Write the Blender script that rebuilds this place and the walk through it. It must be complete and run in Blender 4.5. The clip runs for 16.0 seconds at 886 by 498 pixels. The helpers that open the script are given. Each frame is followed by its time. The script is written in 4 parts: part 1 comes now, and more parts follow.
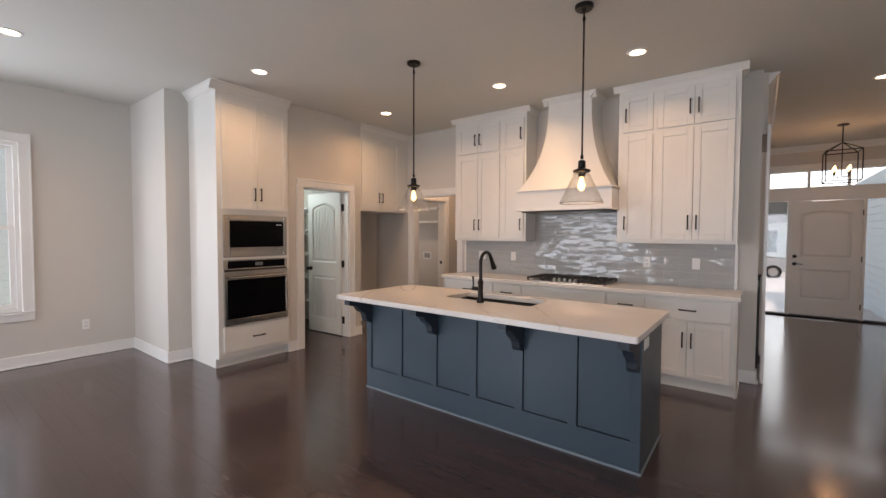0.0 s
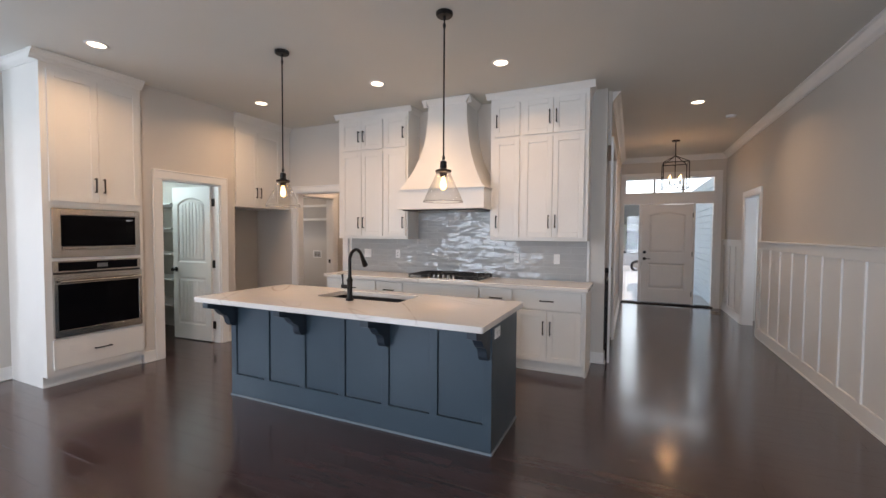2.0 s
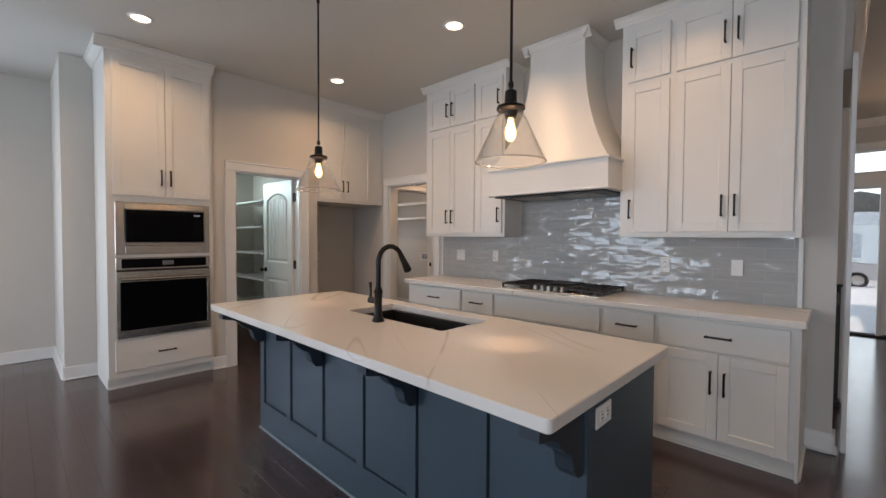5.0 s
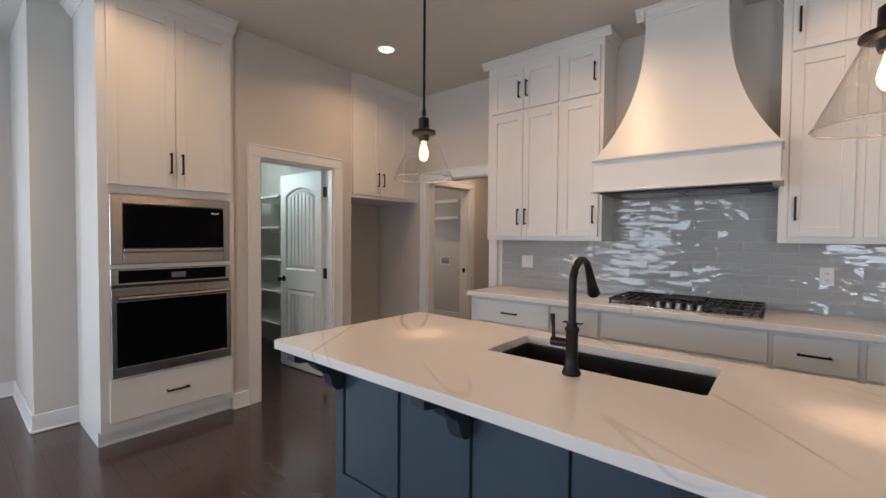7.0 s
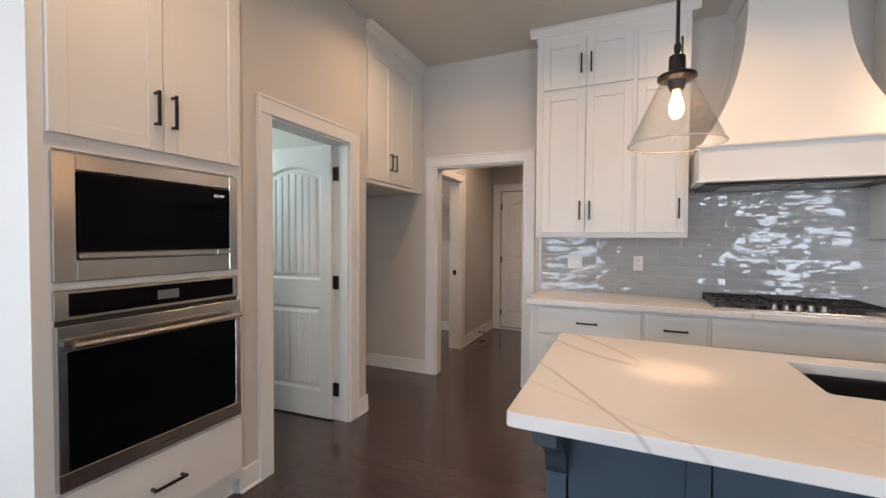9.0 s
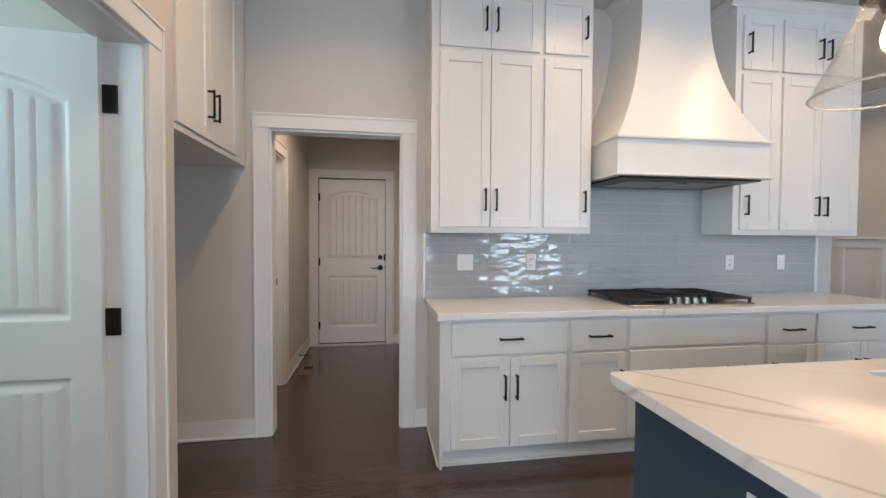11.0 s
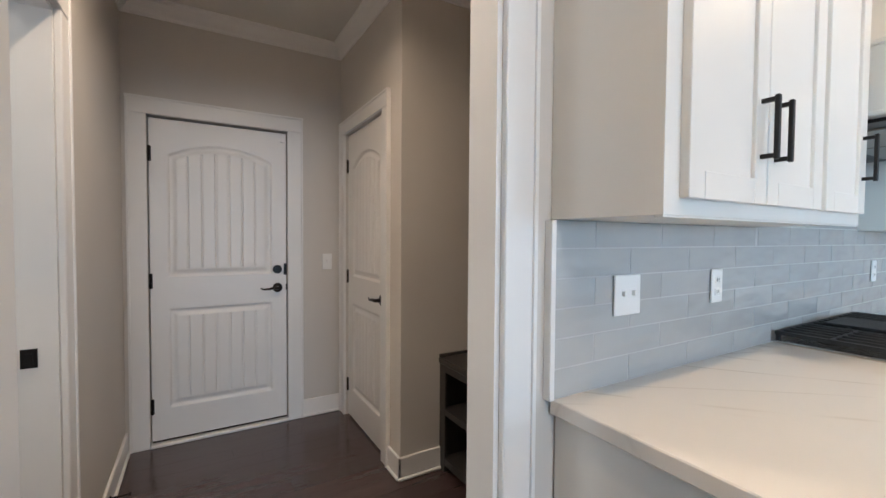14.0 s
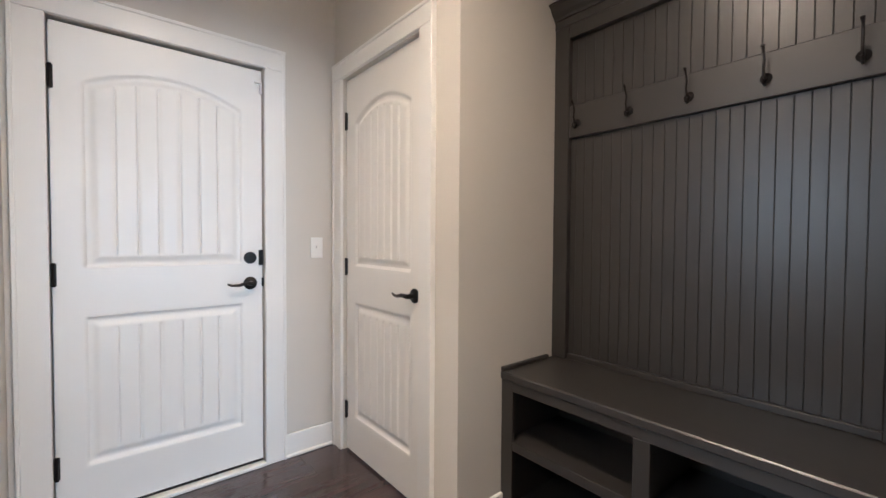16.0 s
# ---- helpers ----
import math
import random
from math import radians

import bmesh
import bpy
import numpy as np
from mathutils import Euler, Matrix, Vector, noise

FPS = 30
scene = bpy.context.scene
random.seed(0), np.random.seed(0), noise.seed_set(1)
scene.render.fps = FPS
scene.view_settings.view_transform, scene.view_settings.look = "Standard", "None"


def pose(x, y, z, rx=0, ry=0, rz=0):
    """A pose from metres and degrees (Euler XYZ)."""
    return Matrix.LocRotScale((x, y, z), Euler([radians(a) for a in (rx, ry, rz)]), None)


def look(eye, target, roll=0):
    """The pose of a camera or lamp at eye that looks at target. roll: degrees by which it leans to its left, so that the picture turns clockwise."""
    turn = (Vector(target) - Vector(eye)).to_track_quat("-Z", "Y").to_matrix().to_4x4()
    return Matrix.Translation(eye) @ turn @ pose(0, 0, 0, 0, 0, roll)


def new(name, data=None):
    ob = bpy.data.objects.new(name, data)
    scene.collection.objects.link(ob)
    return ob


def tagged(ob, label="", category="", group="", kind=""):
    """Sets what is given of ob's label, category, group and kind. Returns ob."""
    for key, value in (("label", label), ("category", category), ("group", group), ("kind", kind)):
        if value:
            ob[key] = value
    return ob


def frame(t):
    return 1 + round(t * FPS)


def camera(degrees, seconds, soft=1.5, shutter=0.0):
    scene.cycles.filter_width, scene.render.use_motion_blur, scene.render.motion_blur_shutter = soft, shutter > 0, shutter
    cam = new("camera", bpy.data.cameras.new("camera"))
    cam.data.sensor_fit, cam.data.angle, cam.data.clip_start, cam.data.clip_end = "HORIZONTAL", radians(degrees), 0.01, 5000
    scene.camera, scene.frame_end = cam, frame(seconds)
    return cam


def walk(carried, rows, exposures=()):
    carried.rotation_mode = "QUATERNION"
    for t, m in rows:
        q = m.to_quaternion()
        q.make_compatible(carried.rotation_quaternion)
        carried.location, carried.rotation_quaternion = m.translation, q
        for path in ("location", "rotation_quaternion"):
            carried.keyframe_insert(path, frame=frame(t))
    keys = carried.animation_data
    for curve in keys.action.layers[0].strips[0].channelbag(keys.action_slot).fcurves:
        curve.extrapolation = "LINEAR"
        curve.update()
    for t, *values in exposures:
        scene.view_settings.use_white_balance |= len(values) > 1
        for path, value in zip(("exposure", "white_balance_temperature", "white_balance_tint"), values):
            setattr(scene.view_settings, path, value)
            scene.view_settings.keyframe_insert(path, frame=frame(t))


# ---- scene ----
cam = camera(93.8, 16.0)
METRES, EYE, TILT, LEAN, TURN = 9.04, 1.46, 0.0, 0.0, 37.3
ROWS = [
    (0.0, 0.0, 0.0, 0.0, 0.01, -2.05, -0.23),
    (0.5, 0.0102, -0.0128, -0.0008, -7.79, -2.16, -0.3),
    (1.0, 0.016, -0.0214, -0.0021, -12.34, -2.1, -0.37),
    (1.5, 0.0233, -0.0233, -0.0039, -13.92, -2.11, -0.39),
    (2.0, 0.0322, -0.0061, -0.001, -12.86, -2.16, -0.38),
    (2.5, 0.0422, 0.0265, 0.0019, -9.77, -2.15, -0.32),
    (3.0, 0.0591, 0.0525, 0.0017, -5.64, -2.09, -0.24),
    (3.5, 0.0771, 0.079, -0.0018, -1.58, -1.93, -0.2),
    (6.0, 0.0683, 0.1588, -0.0119, 7.95, -1.55, -0.38),
    (6.5, 0.0265, 0.1758, -0.0103, 6.14, -1.55, -0.44),
    (7.0, -0.0106, 0.2038, -0.0076, 2.3, -1.55, -0.45),
    (7.5, -0.0514, 0.222, -0.0085, -2.42, -1.59, -0.5),
    (8.0, -0.0891, 0.2412, -0.0096, -6.5, -1.6, -0.45),
    (10.5, -0.1919, 0.4037, -0.0121, -33.9, -1.38, -0.3),
    (11.0, -0.1854, 0.4396, -0.0132, -46.28, -1.53, -0.33),
    (11.5, -0.1812, 0.4776, -0.0135, -58.1, -1.84, -0.47),
    (12.0, -0.1739, 0.5084, -0.015, -65.63, -1.77, -0.47),
    (12.5, -0.1549, 0.5405, -0.0143, -68.4, -1.72, -0.49),
    (13.0, -0.1368, 0.581, -0.0159, -68.14, -1.72, -0.49),
    (13.5, -0.112, 0.62, -0.0147, -67.38, -1.73, -0.41),
    (14.0, -0.0821, 0.6571, -0.0141, -67.87, -1.73, -0.4),
    (14.5, -0.0608, 0.6909, -0.0192, -69.92, -1.53, -0.39),
    (15.0, -0.0463, 0.7162, -0.0238, -73.59, -1.52, -0.42),
    (15.5, -0.0371, 0.7313, -0.0272, -76.23, -1.57, -0.42),
    (16.0, -0.0342, 0.7403, -0.0287, -76.96, -1.56, -0.35),
]
EXPOSURES = [(0.0, -0.96, 7750, 27), (1.0, -0.76, 7350, 25), (2.0, -0.78, 7050, 23), (3.5, -0.96, 6950, 20), (6.0, -1.16, 7050, 22), (8.0, -1.0, 6950, 21), (10.5, -0.52, 7200, 23),
             (11.0, -0.58, 6300, 16), (11.5, -0.6, 5950, 12), (12.5, -0.48, 5750, 11), (13.5, -0.28, 5850, 11), (14.5, 0.0, 5600, 9), (15.2, 0.40, 5500, 9), (16.0, 0.85, 5450, 9)]
walk(cam, [(t, pose(0, 0, EYE, TILT, LEAN, TURN) @ pose(METRES * x, METRES * y, METRES * z, 90 + pitch, roll, yaw)) for t, x, y, z, yaw, pitch, roll in ROWS],
     EXPOSURES)

# ---- world, sun, large lights ----
world = bpy.data.worlds.new("sky")
scene.world = world
world.use_nodes = True
wn = world.node_tree.nodes
sky = wn.new("ShaderNodeTexSky")
sky.sky_type, sky.sun_disc = "NISHITA", False
sky.sun_elevation, sky.sun_rotation = radians(60), radians(105)
wn["Background"].inputs["Strength"].default_value = 0.15
world.node_tree.links.new(sky.outputs["Color"], wn["Background"].inputs["Color"])


def lamp(name, kind, m, power, colour, **settings):
    data = bpy.data.lights.new(name, kind)
    data.energy, data.color = power, colour
    if "size" in settings:
        data.shape, data.size = settings.get("shape", "DISK"), settings["size"]
        data.size_y = settings.get("size_y", settings["size"])
        data.spread = radians(settings.get("spread", 180))
    if "radius" in settings:
        data.shadow_soft_size = settings["radius"]
    if "angle" in settings:
        data.angle = radians(settings["angle"])
    ob = new(name, data)
    ob.matrix_world = m
    return ob


sun_way = Vector((-math.sin(radians(105)), -math.cos(radians(105)), -math.tan(radians(60))))
lamp("sun", "SUN", look((0, 0, 30), Vector((0, 0, 30)) + sun_way), 5.0, (1, 0.95, 0.88), angle=0.5)
DAY = (0.62, 0.82, 1.0)
WARM = (1.0, 0.68, 0.38)
REAR_WINDOWS = [(-5.75, -3.15), (0.0, 1.6)]
lamp("window_light", "AREA", look((-4.45, -3.98, 1.45), (-4.45, 0, 1.45)), 240, DAY, shape="RECTANGLE", size=2.5, size_y=1.9)
lamp("window_light", "AREA", look((0.8, -3.98, 1.45), (0.8, 0, 1.45)), 190, DAY, shape="RECTANGLE", size=1.5, size_y=1.9)
lamp("window_light", "AREA", look((-6.44, -0.40, 1.51), (0, -0.40, 1.51)), 190, DAY, shape="RECTANGLE", size=1.7, size_y=1.7)
lamp("laundry_window_light", "AREA", look((-6.66, 6.15, 1.6), (-5, 6.15, 1.3)), 13, (0.84, 0.94, 1.0), shape="RECTANGLE", size=0.8, size_y=1.1)
lamp("side_room_window_light", "AREA", look((3.36, 7.9, 1.5), (0, 7.9, 1.3)), 40, DAY, shape="RECTANGLE", size=1.0, size_y=1.4)
CANS = [(-3.94, 2.19), (-3.945, 3.93), (-2.245, 3.93), (-0.88, 3.93), (0.955, 5.976), (-4.76, 0.57), (-2.0, 0.3), (0.9, 0.3)]
for cx, cy in CANS:
    lamp("downlight_lamp", "AREA", pose(cx, cy, 3.036), 13.5, WARM, size=0.11, spread=150)
PENDANTS = [(-2.580, 2.930), (-1.003, 2.922)]
for px, py in PENDANTS:
    lamp("pendant_lamp", "POINT", pose(px, py, 1.80), 4.5, (1, 0.64, 0.36), radius=0.02)
    # extra spot added below the bulb, only to throw a tight pool downwards
    down = lamp("added_pool_spot", "SPOT", pose(px, py, 1.765), 34, (1, 0.66, 0.40), radius=0.015)
    down.data.spot_size, down.data.spot_blend = radians(25), 1.0
lamp("lantern_lamp", "POINT", pose(0.915, 8.19, 2.42), 11, (1, 0.62, 0.32), radius=0.05)
lamp("pantry_window_light", "AREA", look((-6.88, 2.70, 2.2), (-5.2, 3.3, 1.2)), 60, (0.66, 0.95, 1.0), shape="RECTANGLE", size=0.8, size_y=0.55)
lamp("laundry_lamp", "AREA", pose(-5.7, 5.7, 2.728), 14, (1.0, 0.84, 0.64), size=0.14, spread=160)
lamp("mudroom_lamp", "AREA", pose(-4.05, 5.80, 2.728), 17, (1.0, 0.74, 0.50), size=0.12, spread=150)

# ---- materials ----


def material(name, colour, rough=0.5, metal=0.0, vary=0.06, scale=6.0, bump=0.0, bump_scale=120.0, grain=0.0, coat=0.0,
             random_tone=0.0, rough_vary=0.08, stretch=(1, 1, 1), second=None):
    m = bpy.data.materials.new(name)
    m.use_nodes = True
    nt = m.node_tree
    nodes, link = nt.nodes, nt.links.new
    b = nodes["Principled BSDF"]
    co = nodes.new("ShaderNodeTexCoord")
    mp = nodes.new("ShaderNodeMapping")
    mp.inputs["Scale"].default_value = stretch
    link(co.outputs["Object"], mp.inputs["Vector"])
    info = nodes.new("ShaderNodeObjectInfo")
    shift = nodes.new("ShaderNodeVectorMath")
    shift.operation = "ADD"
    spread = nodes.new("ShaderNodeMath")
    spread.operation = "MULTIPLY"
    spread.inputs[1].default_value = 37.0
    link(info.outputs["Random"], spread.inputs[0])
    link(mp.outputs[0], shift.inputs[0])
    link(spread.outputs[0], shift.inputs[1])
    n1 = nodes.new("ShaderNodeTexNoise")
    n1.inputs["Scale"].default_value, n1.inputs["Detail"].default_value = scale, 5
    n2 = nodes.new("ShaderNodeTexNoise")
    n2.inputs["Scale"].default_value, n2.inputs["Detail"].default_value = bump_scale, 3
    link(shift.outputs[0], n1.inputs["Vector"])
    link(shift.outputs[0], n2.inputs["Vector"])
    ramp = nodes.new("ShaderNodeMapRange")
    ramp.inputs[1].default_value, ramp.inputs[2].default_value = 0.3, 0.7
    ramp.inputs[3].default_value, ramp.inputs[4].default_value = 1 - vary, 1 + vary
    link(n1.outputs["Fac"], ramp.inputs[0])
    tone = ramp.outputs[0]
    for amount, source in ((grain, n2.outputs["Fac"]), (random_tone, info.outputs["Random"])):
        if amount:
            r = nodes.new("ShaderNodeMapRange")
            r.inputs[3].default_value, r.inputs[4].default_value = 1 - amount, 1 + amount
            link(source, r.inputs[0])
            mul = nodes.new("ShaderNodeMath")
            mul.operation = "MULTIPLY"
            link(tone, mul.inputs[0])
            link(r.outputs[0], mul.inputs[1])
            tone = mul.outputs[0]
    mix = nodes.new("ShaderNodeVectorMath")
    mix.operation = "SCALE"
    mix.inputs[0].default_value = colour
    link(tone, mix.inputs["Scale"])
    out = mix.outputs[0]
    if second:
        blend = nodes.new("ShaderNodeMix")
        blend.data_type = "RGBA"
        blend.inputs["B"].default_value = (*second, 1)
        link(out, blend.inputs["A"])
        link(n1.outputs["Fac"], blend.inputs["Factor"])
        out = blend.outputs["Result"]
    link(out, b.inputs["Base Color"])
    rr = nodes.new("ShaderNodeMapRange")
    rr.inputs[3].default_value, rr.inputs[4].default_value = max(0.02, rough - rough_vary), min(1, rough + rough_vary)
    link(n1.outputs["Fac"], rr.inputs[0])
    link(rr.outputs[0], b.inputs["Roughness"])
    b.inputs["Metallic"].default_value = metal
    b.inputs["Coat Weight"].default_value = coat
    b.inputs["Coat Roughness"].default_value = 0.12
    if bump:
        bn = nodes.new("ShaderNodeBump")
        bn.inputs["Strength"].default_value, bn.inputs["Distance"].default_value = bump, 0.002
        link(n2.outputs["Fac"], bn.inputs["Height"])
        link(bn.outputs[0], b.inputs["Normal"])
    return m


def emitter(name, colour, strength):
    m = bpy.data.materials.new(name)
    m.use_nodes = True
    b = m.node_tree.nodes["Principled BSDF"]
    b.inputs["Base Color"].default_value = (*colour, 1)
    b.inputs["Emission Color"].default_value = (*colour, 1)
    b.inputs["Emission Strength"].default_value = strength
    return m


def clear_glass(name, tint=(1, 1, 1), rough=0.0, seeds=0.0, gloss=1.0):
    m = bpy.data.materials.new(name)
    m.use_nodes = True
    nt = m.node_tree
    nodes, link = nt.nodes, nt.links.new
    nodes.remove(nodes["Principled BSDF"])
    tr, gl, mx, lw = (nodes.new("ShaderNode" + k) for k in ("BsdfTransparent", "BsdfGlossy", "MixShader", "LayerWeight"))
    tr.inputs["Color"].default_value = (*tint, 1)
    gl.inputs["Roughness"].default_value = rough
    lw.inputs["Blend"].default_value = 0.5
    power, rg = nodes.new("ShaderNodeMath"), nodes.new("ShaderNodeMapRange")
    power.operation = "POWER"
    power.inputs[1].default_value = 4.0 if gloss <= 1 else 2.2
    rg.inputs[3].default_value, rg.inputs[4].default_value = 0.035 * gloss, 0.6 * gloss
    link(lw.outputs["Facing"], power.inputs[0])
    link(power.outputs[0], rg.inputs[0])
    link(rg.outputs[0], mx.inputs[0])
    link(tr.outputs[0], mx.inputs[1])
    link(gl.outputs[0], mx.inputs[2])
    link(mx.outputs[0], nodes["Material Output"].inputs["Surface"])
    if seeds:
        co, vo, bn = (nodes.new("ShaderNode" + k) for k in ("TexCoord", "TexVoronoi", "Bump"))
        vo.inputs["Scale"].default_value = 150
        bn.inputs["Strength"].default_value, bn.inputs["Distance"].default_value = seeds, 0.004
        link(co.outputs["Object"], vo.inputs["Vector"])
        link(vo.outputs["Distance"], bn.inputs["Height"])
        link(bn.outputs[0], gl.inputs["Normal"])
    return m


WALL = material("greige_wall_paint", (0.62, 0.585, 0.54), 0.75, vary=0.02, scale=1.5, bump=0.12, bump_scale=260)
CEILING = material("ceiling_paint", (0.65, 0.635, 0.59), 0.85, vary=0.02, scale=1.2, bump=0.15, bump_scale=200)
TRIM = material("white_trim_paint", (0.80, 0.79, 0.77), 0.32, vary=0.015, scale=3, bump=0.03, bump_scale=60)
CABINET = material("white_cabinet_paint", (0.78, 0.76, 0.72), 0.34, vary=0.02, scale=3, bump=0.03, bump_scale=90)
DOORPAINT = material("white_door_paint", (0.80, 0.78, 0.75), 0.36, vary=0.02, scale=4, bump=0.06, bump_scale=160)
NAVY = material("blue_slate_paint", (0.045, 0.072, 0.095), 0.36, vary=0.06, scale=3, bump=0.05, bump_scale=80)
GREY = material("charcoal_paint", (0.035, 0.032, 0.030), 0.33, vary=0.04, scale=3, rough_vary=0.02)
BLACK = material("black_metal", (0.018, 0.016, 0.015), 0.38, metal=0.6, vary=0.2, scale=20)
IRON = material("cast_iron", (0.02, 0.02, 0.021), 0.55, vary=0.3, scale=40, bump=0.3, bump_scale=300)
STEEL = material("brushed_steel", (0.52, 0.485, 0.45), 0.23, metal=1.0, vary=0.02, scale=3, rough_vary=0.02)
KNOB = material("dark_steel", (0.30, 0.28, 0.25), 0.30, metal=1.0, vary=0.05)
BLACKGLASS = material("black_glass", (0.004, 0.004, 0.005), 0.06, vary=0.1, scale=3, rough_vary=0.03)
SINKBLACK = material("black_composite", (0.012, 0.012, 0.013), 0.45, vary=0.2, scale=80)
PLASTIC = material("white_plastic", (0.82, 0.81, 0.79), 0.3, vary=0.02)
DARKGAP = material("dark_gap", (0.02, 0.017, 0.015), 0.8, vary=0.2)
PLANK = material("dark_walnut_plank", (0.060, 0.038, 0.038), 0.22, coat=0.4, vary=0.14, scale=2.2, bump=0.04, bump_scale=26, grain=0.22,
                 random_tone=0.12, rough_vary=0.05, stretch=(0.6, 6, 6))
WIRE = material("white_wire_shelf", (0.8, 0.8, 0.78), 0.4, vary=0.03)
GRASS = material("grass", (0.10, 0.16, 0.045), 0.9, vary=0.35, scale=3, bump=0.6, bump_scale=40)
CONCRETE = material("concrete", (0.62, 0.61, 0.59), 0.85, vary=0.12, scale=2, bump=0.3, bump_scale=60)
SIDING_BLUE = material("pale_blue_siding", (0.66, 0.76, 0.82), 0.6, vary=0.04, scale=3)
SIDING_WHITE = material("white_siding", (0.84, 0.84, 0.83), 0.6, vary=0.04, scale=3)
ROOF = material("grey_shingles", (0.27, 0.27, 0.27), 0.9, vary=0.3, scale=12)
CARPAINT = material("white_car_paint", (0.75, 0.76, 0.78), 0.2, coat=0.6, vary=0.02)
RUBBER = material("tyre_rubber", (0.02, 0.02, 0.02), 0.8, vary=0.2)
GLASS = clear_glass("window_glass", (0.97, 0.99, 0.99))
SHADEGLASS = clear_glass("seeded_shade_glass", (0.93, 0.92, 0.90), 0.07, seeds=1.0, gloss=1.5)
RIMGLASS = material("pale_rim_glass", (0.86, 0.84, 0.80), 0.08, vary=0.02)
RIMGLASS.node_tree.nodes["Principled BSDF"].inputs["Transmission Weight"].default_value = 0.75
CANGLOW = emitter("downlight_lens", (1, 0.80, 0.58), 14)
BULBGLOW = emitter("bulb_filament_glow", (1, 0.60, 0.24), 11)
DISPLAY = emitter("clock_digits", (0.8, 0.9, 1.0), 1.6)


def quartz():
    m = material("white_quartz", (0.78, 0.75, 0.71), 0.13, vary=0.02, scale=1.2, rough_vary=0.03)
    nt = m.node_tree
    nodes, link = nt.nodes, nt.links.new
    co = nodes.new("ShaderNodeTexCoord")
    base = nodes["Principled BSDF"].inputs["Base Color"].links[0].from_socket
    for size, turn, strength, warm in ((0.9, -50, 0.60, (0.42, 0.36, 0.30)), (1.3, -36, 0.42, (0.50, 0.45, 0.40))):
        mp, no, sub, ab, rg, mx = (nodes.new("ShaderNode" + k) for k in ("Mapping", "TexNoise", "Math", "Math", "MapRange", "Mix"))
        mp.inputs["Rotation"].default_value = (0, 0, radians(turn))
        mp.vector_type = "TEXTURE"
        mp.inputs["Scale"].default_value = (4.5, 0.62, 1)
        no.inputs["Scale"].default_value, no.inputs["Detail"].default_value, no.inputs["Distortion"].default_value = size, 1.5, 0.1
        sub.operation, ab.operation = "SUBTRACT", "ABSOLUTE"
        sub.inputs[1].default_value = 0.5
        rg.inputs[1].default_value, rg.inputs[2].default_value = 0.0, 0.0055
        rg.inputs[3].default_value, rg.inputs[4].default_value = strength, 0.0
        mx.data_type = "RGBA"
        mx.inputs["B"].default_value = (*warm, 1)
        link(co.outputs["Object"], mp.inputs["Vector"])
        link(mp.outputs[0], no.inputs["Vector"])
        link(no.outputs["Fac"], sub.inputs[0])
        link(sub.outputs[0], ab.inputs[0])
        link(ab.outputs[0], rg.inputs[0])
        gap, fade, keep = (nodes.new("ShaderNode" + k) for k in ("TexNoise", "MapRange", "Math"))
        gap.inputs["Scale"].default_value = 2.3
        fade.inputs[1].default_value, fade.inputs[2].default_value = 0.43, 0.56
        keep.operation = "MULTIPLY"
        link(co.outputs["Object"], gap.inputs["Vector"])
        link(gap.outputs["Fac"], fade.inputs[0])
        link(fade.outputs[0], keep.inputs[0])
        link(rg.outputs[0], keep.inputs[1])
        link(keep.outputs[0], mx.inputs["Factor"])
        link(base, mx.inputs["A"])
        base = mx.outputs["Result"]
    link(base, nodes["Principled BSDF"].inputs["Base Color"])
    return m


def glazed_tile():
    m = material("wavy_grey_glaze", (0.43, 0.435, 0.43), 0.04, vary=0.03, scale=5, random_tone=0.008, rough_vary=0.01)
    nt = m.node_tree
    nodes, link = nt.nodes, nt.links.new
    co, mp, info, add, no, bn = (nodes.new("ShaderNode" + k) for k in ("TexCoord", "Mapping", "ObjectInfo", "VectorMath", "TexNoise", "Bump"))
    mp.inputs["Scale"].default_value = (0.6, 1.0, 1.5)
    no.inputs["Scale"].default_value, no.inputs["Detail"].default_value = 10, 1.3
    bn.inputs["Strength"].default_value, bn.inputs["Distance"].default_value = 1.0, 0.011
    mul = nodes.new("ShaderNodeMath")
    mul.operation = "MULTIPLY"
    mul.inputs[1].default_value = 91
    link(info.outputs["Random"], mul.inputs[0])
    link(co.outputs["Object"], mp.inputs["Vector"])
    link(mp.outputs[0], add.inputs[0])
    link(mul.outputs[0], add.inputs[1])
    link(add.outputs[0], no.inputs["Vector"])
    link(no.outputs["Fac"], bn.inputs["Height"])
    # every tile is set at its own slight angle
    geo, white, sub, scl, lean, unit = (nodes.new("ShaderNode" + k) for k in ("NewGeometry", "TexWhiteNoise", "VectorMath", "VectorMath", "VectorMath", "VectorMath"))
    white.noise_dimensions = "1D"
    sub.operation, scl.operation, lean.operation, unit.operation = "SUBTRACT", "MULTIPLY", "ADD", "NORMALIZE"
    sub.inputs[1].default_value = (0.5, 0.5, 0.5)
    scl.inputs[1].default_value = (0.075, 0.0, 0.085)
    link(mul.outputs[0], white.inputs["W"])
    link(white.outputs["Color"], sub.inputs[0])
    link(sub.outputs[0], scl.inputs[0])
    link(geo.outputs["Normal"], lean.inputs[0])
    link(scl.outputs[0], lean.inputs[1])
    link(lean.outputs[0], unit.inputs[0])
    link(unit.outputs[0], bn.inputs["Normal"])
    link(bn.outputs[0], nodes["Principled BSDF"].inputs["Normal"])
    nodes["Principled BSDF"].inputs["Specular IOR Level"].default_value = 0.55
    return m


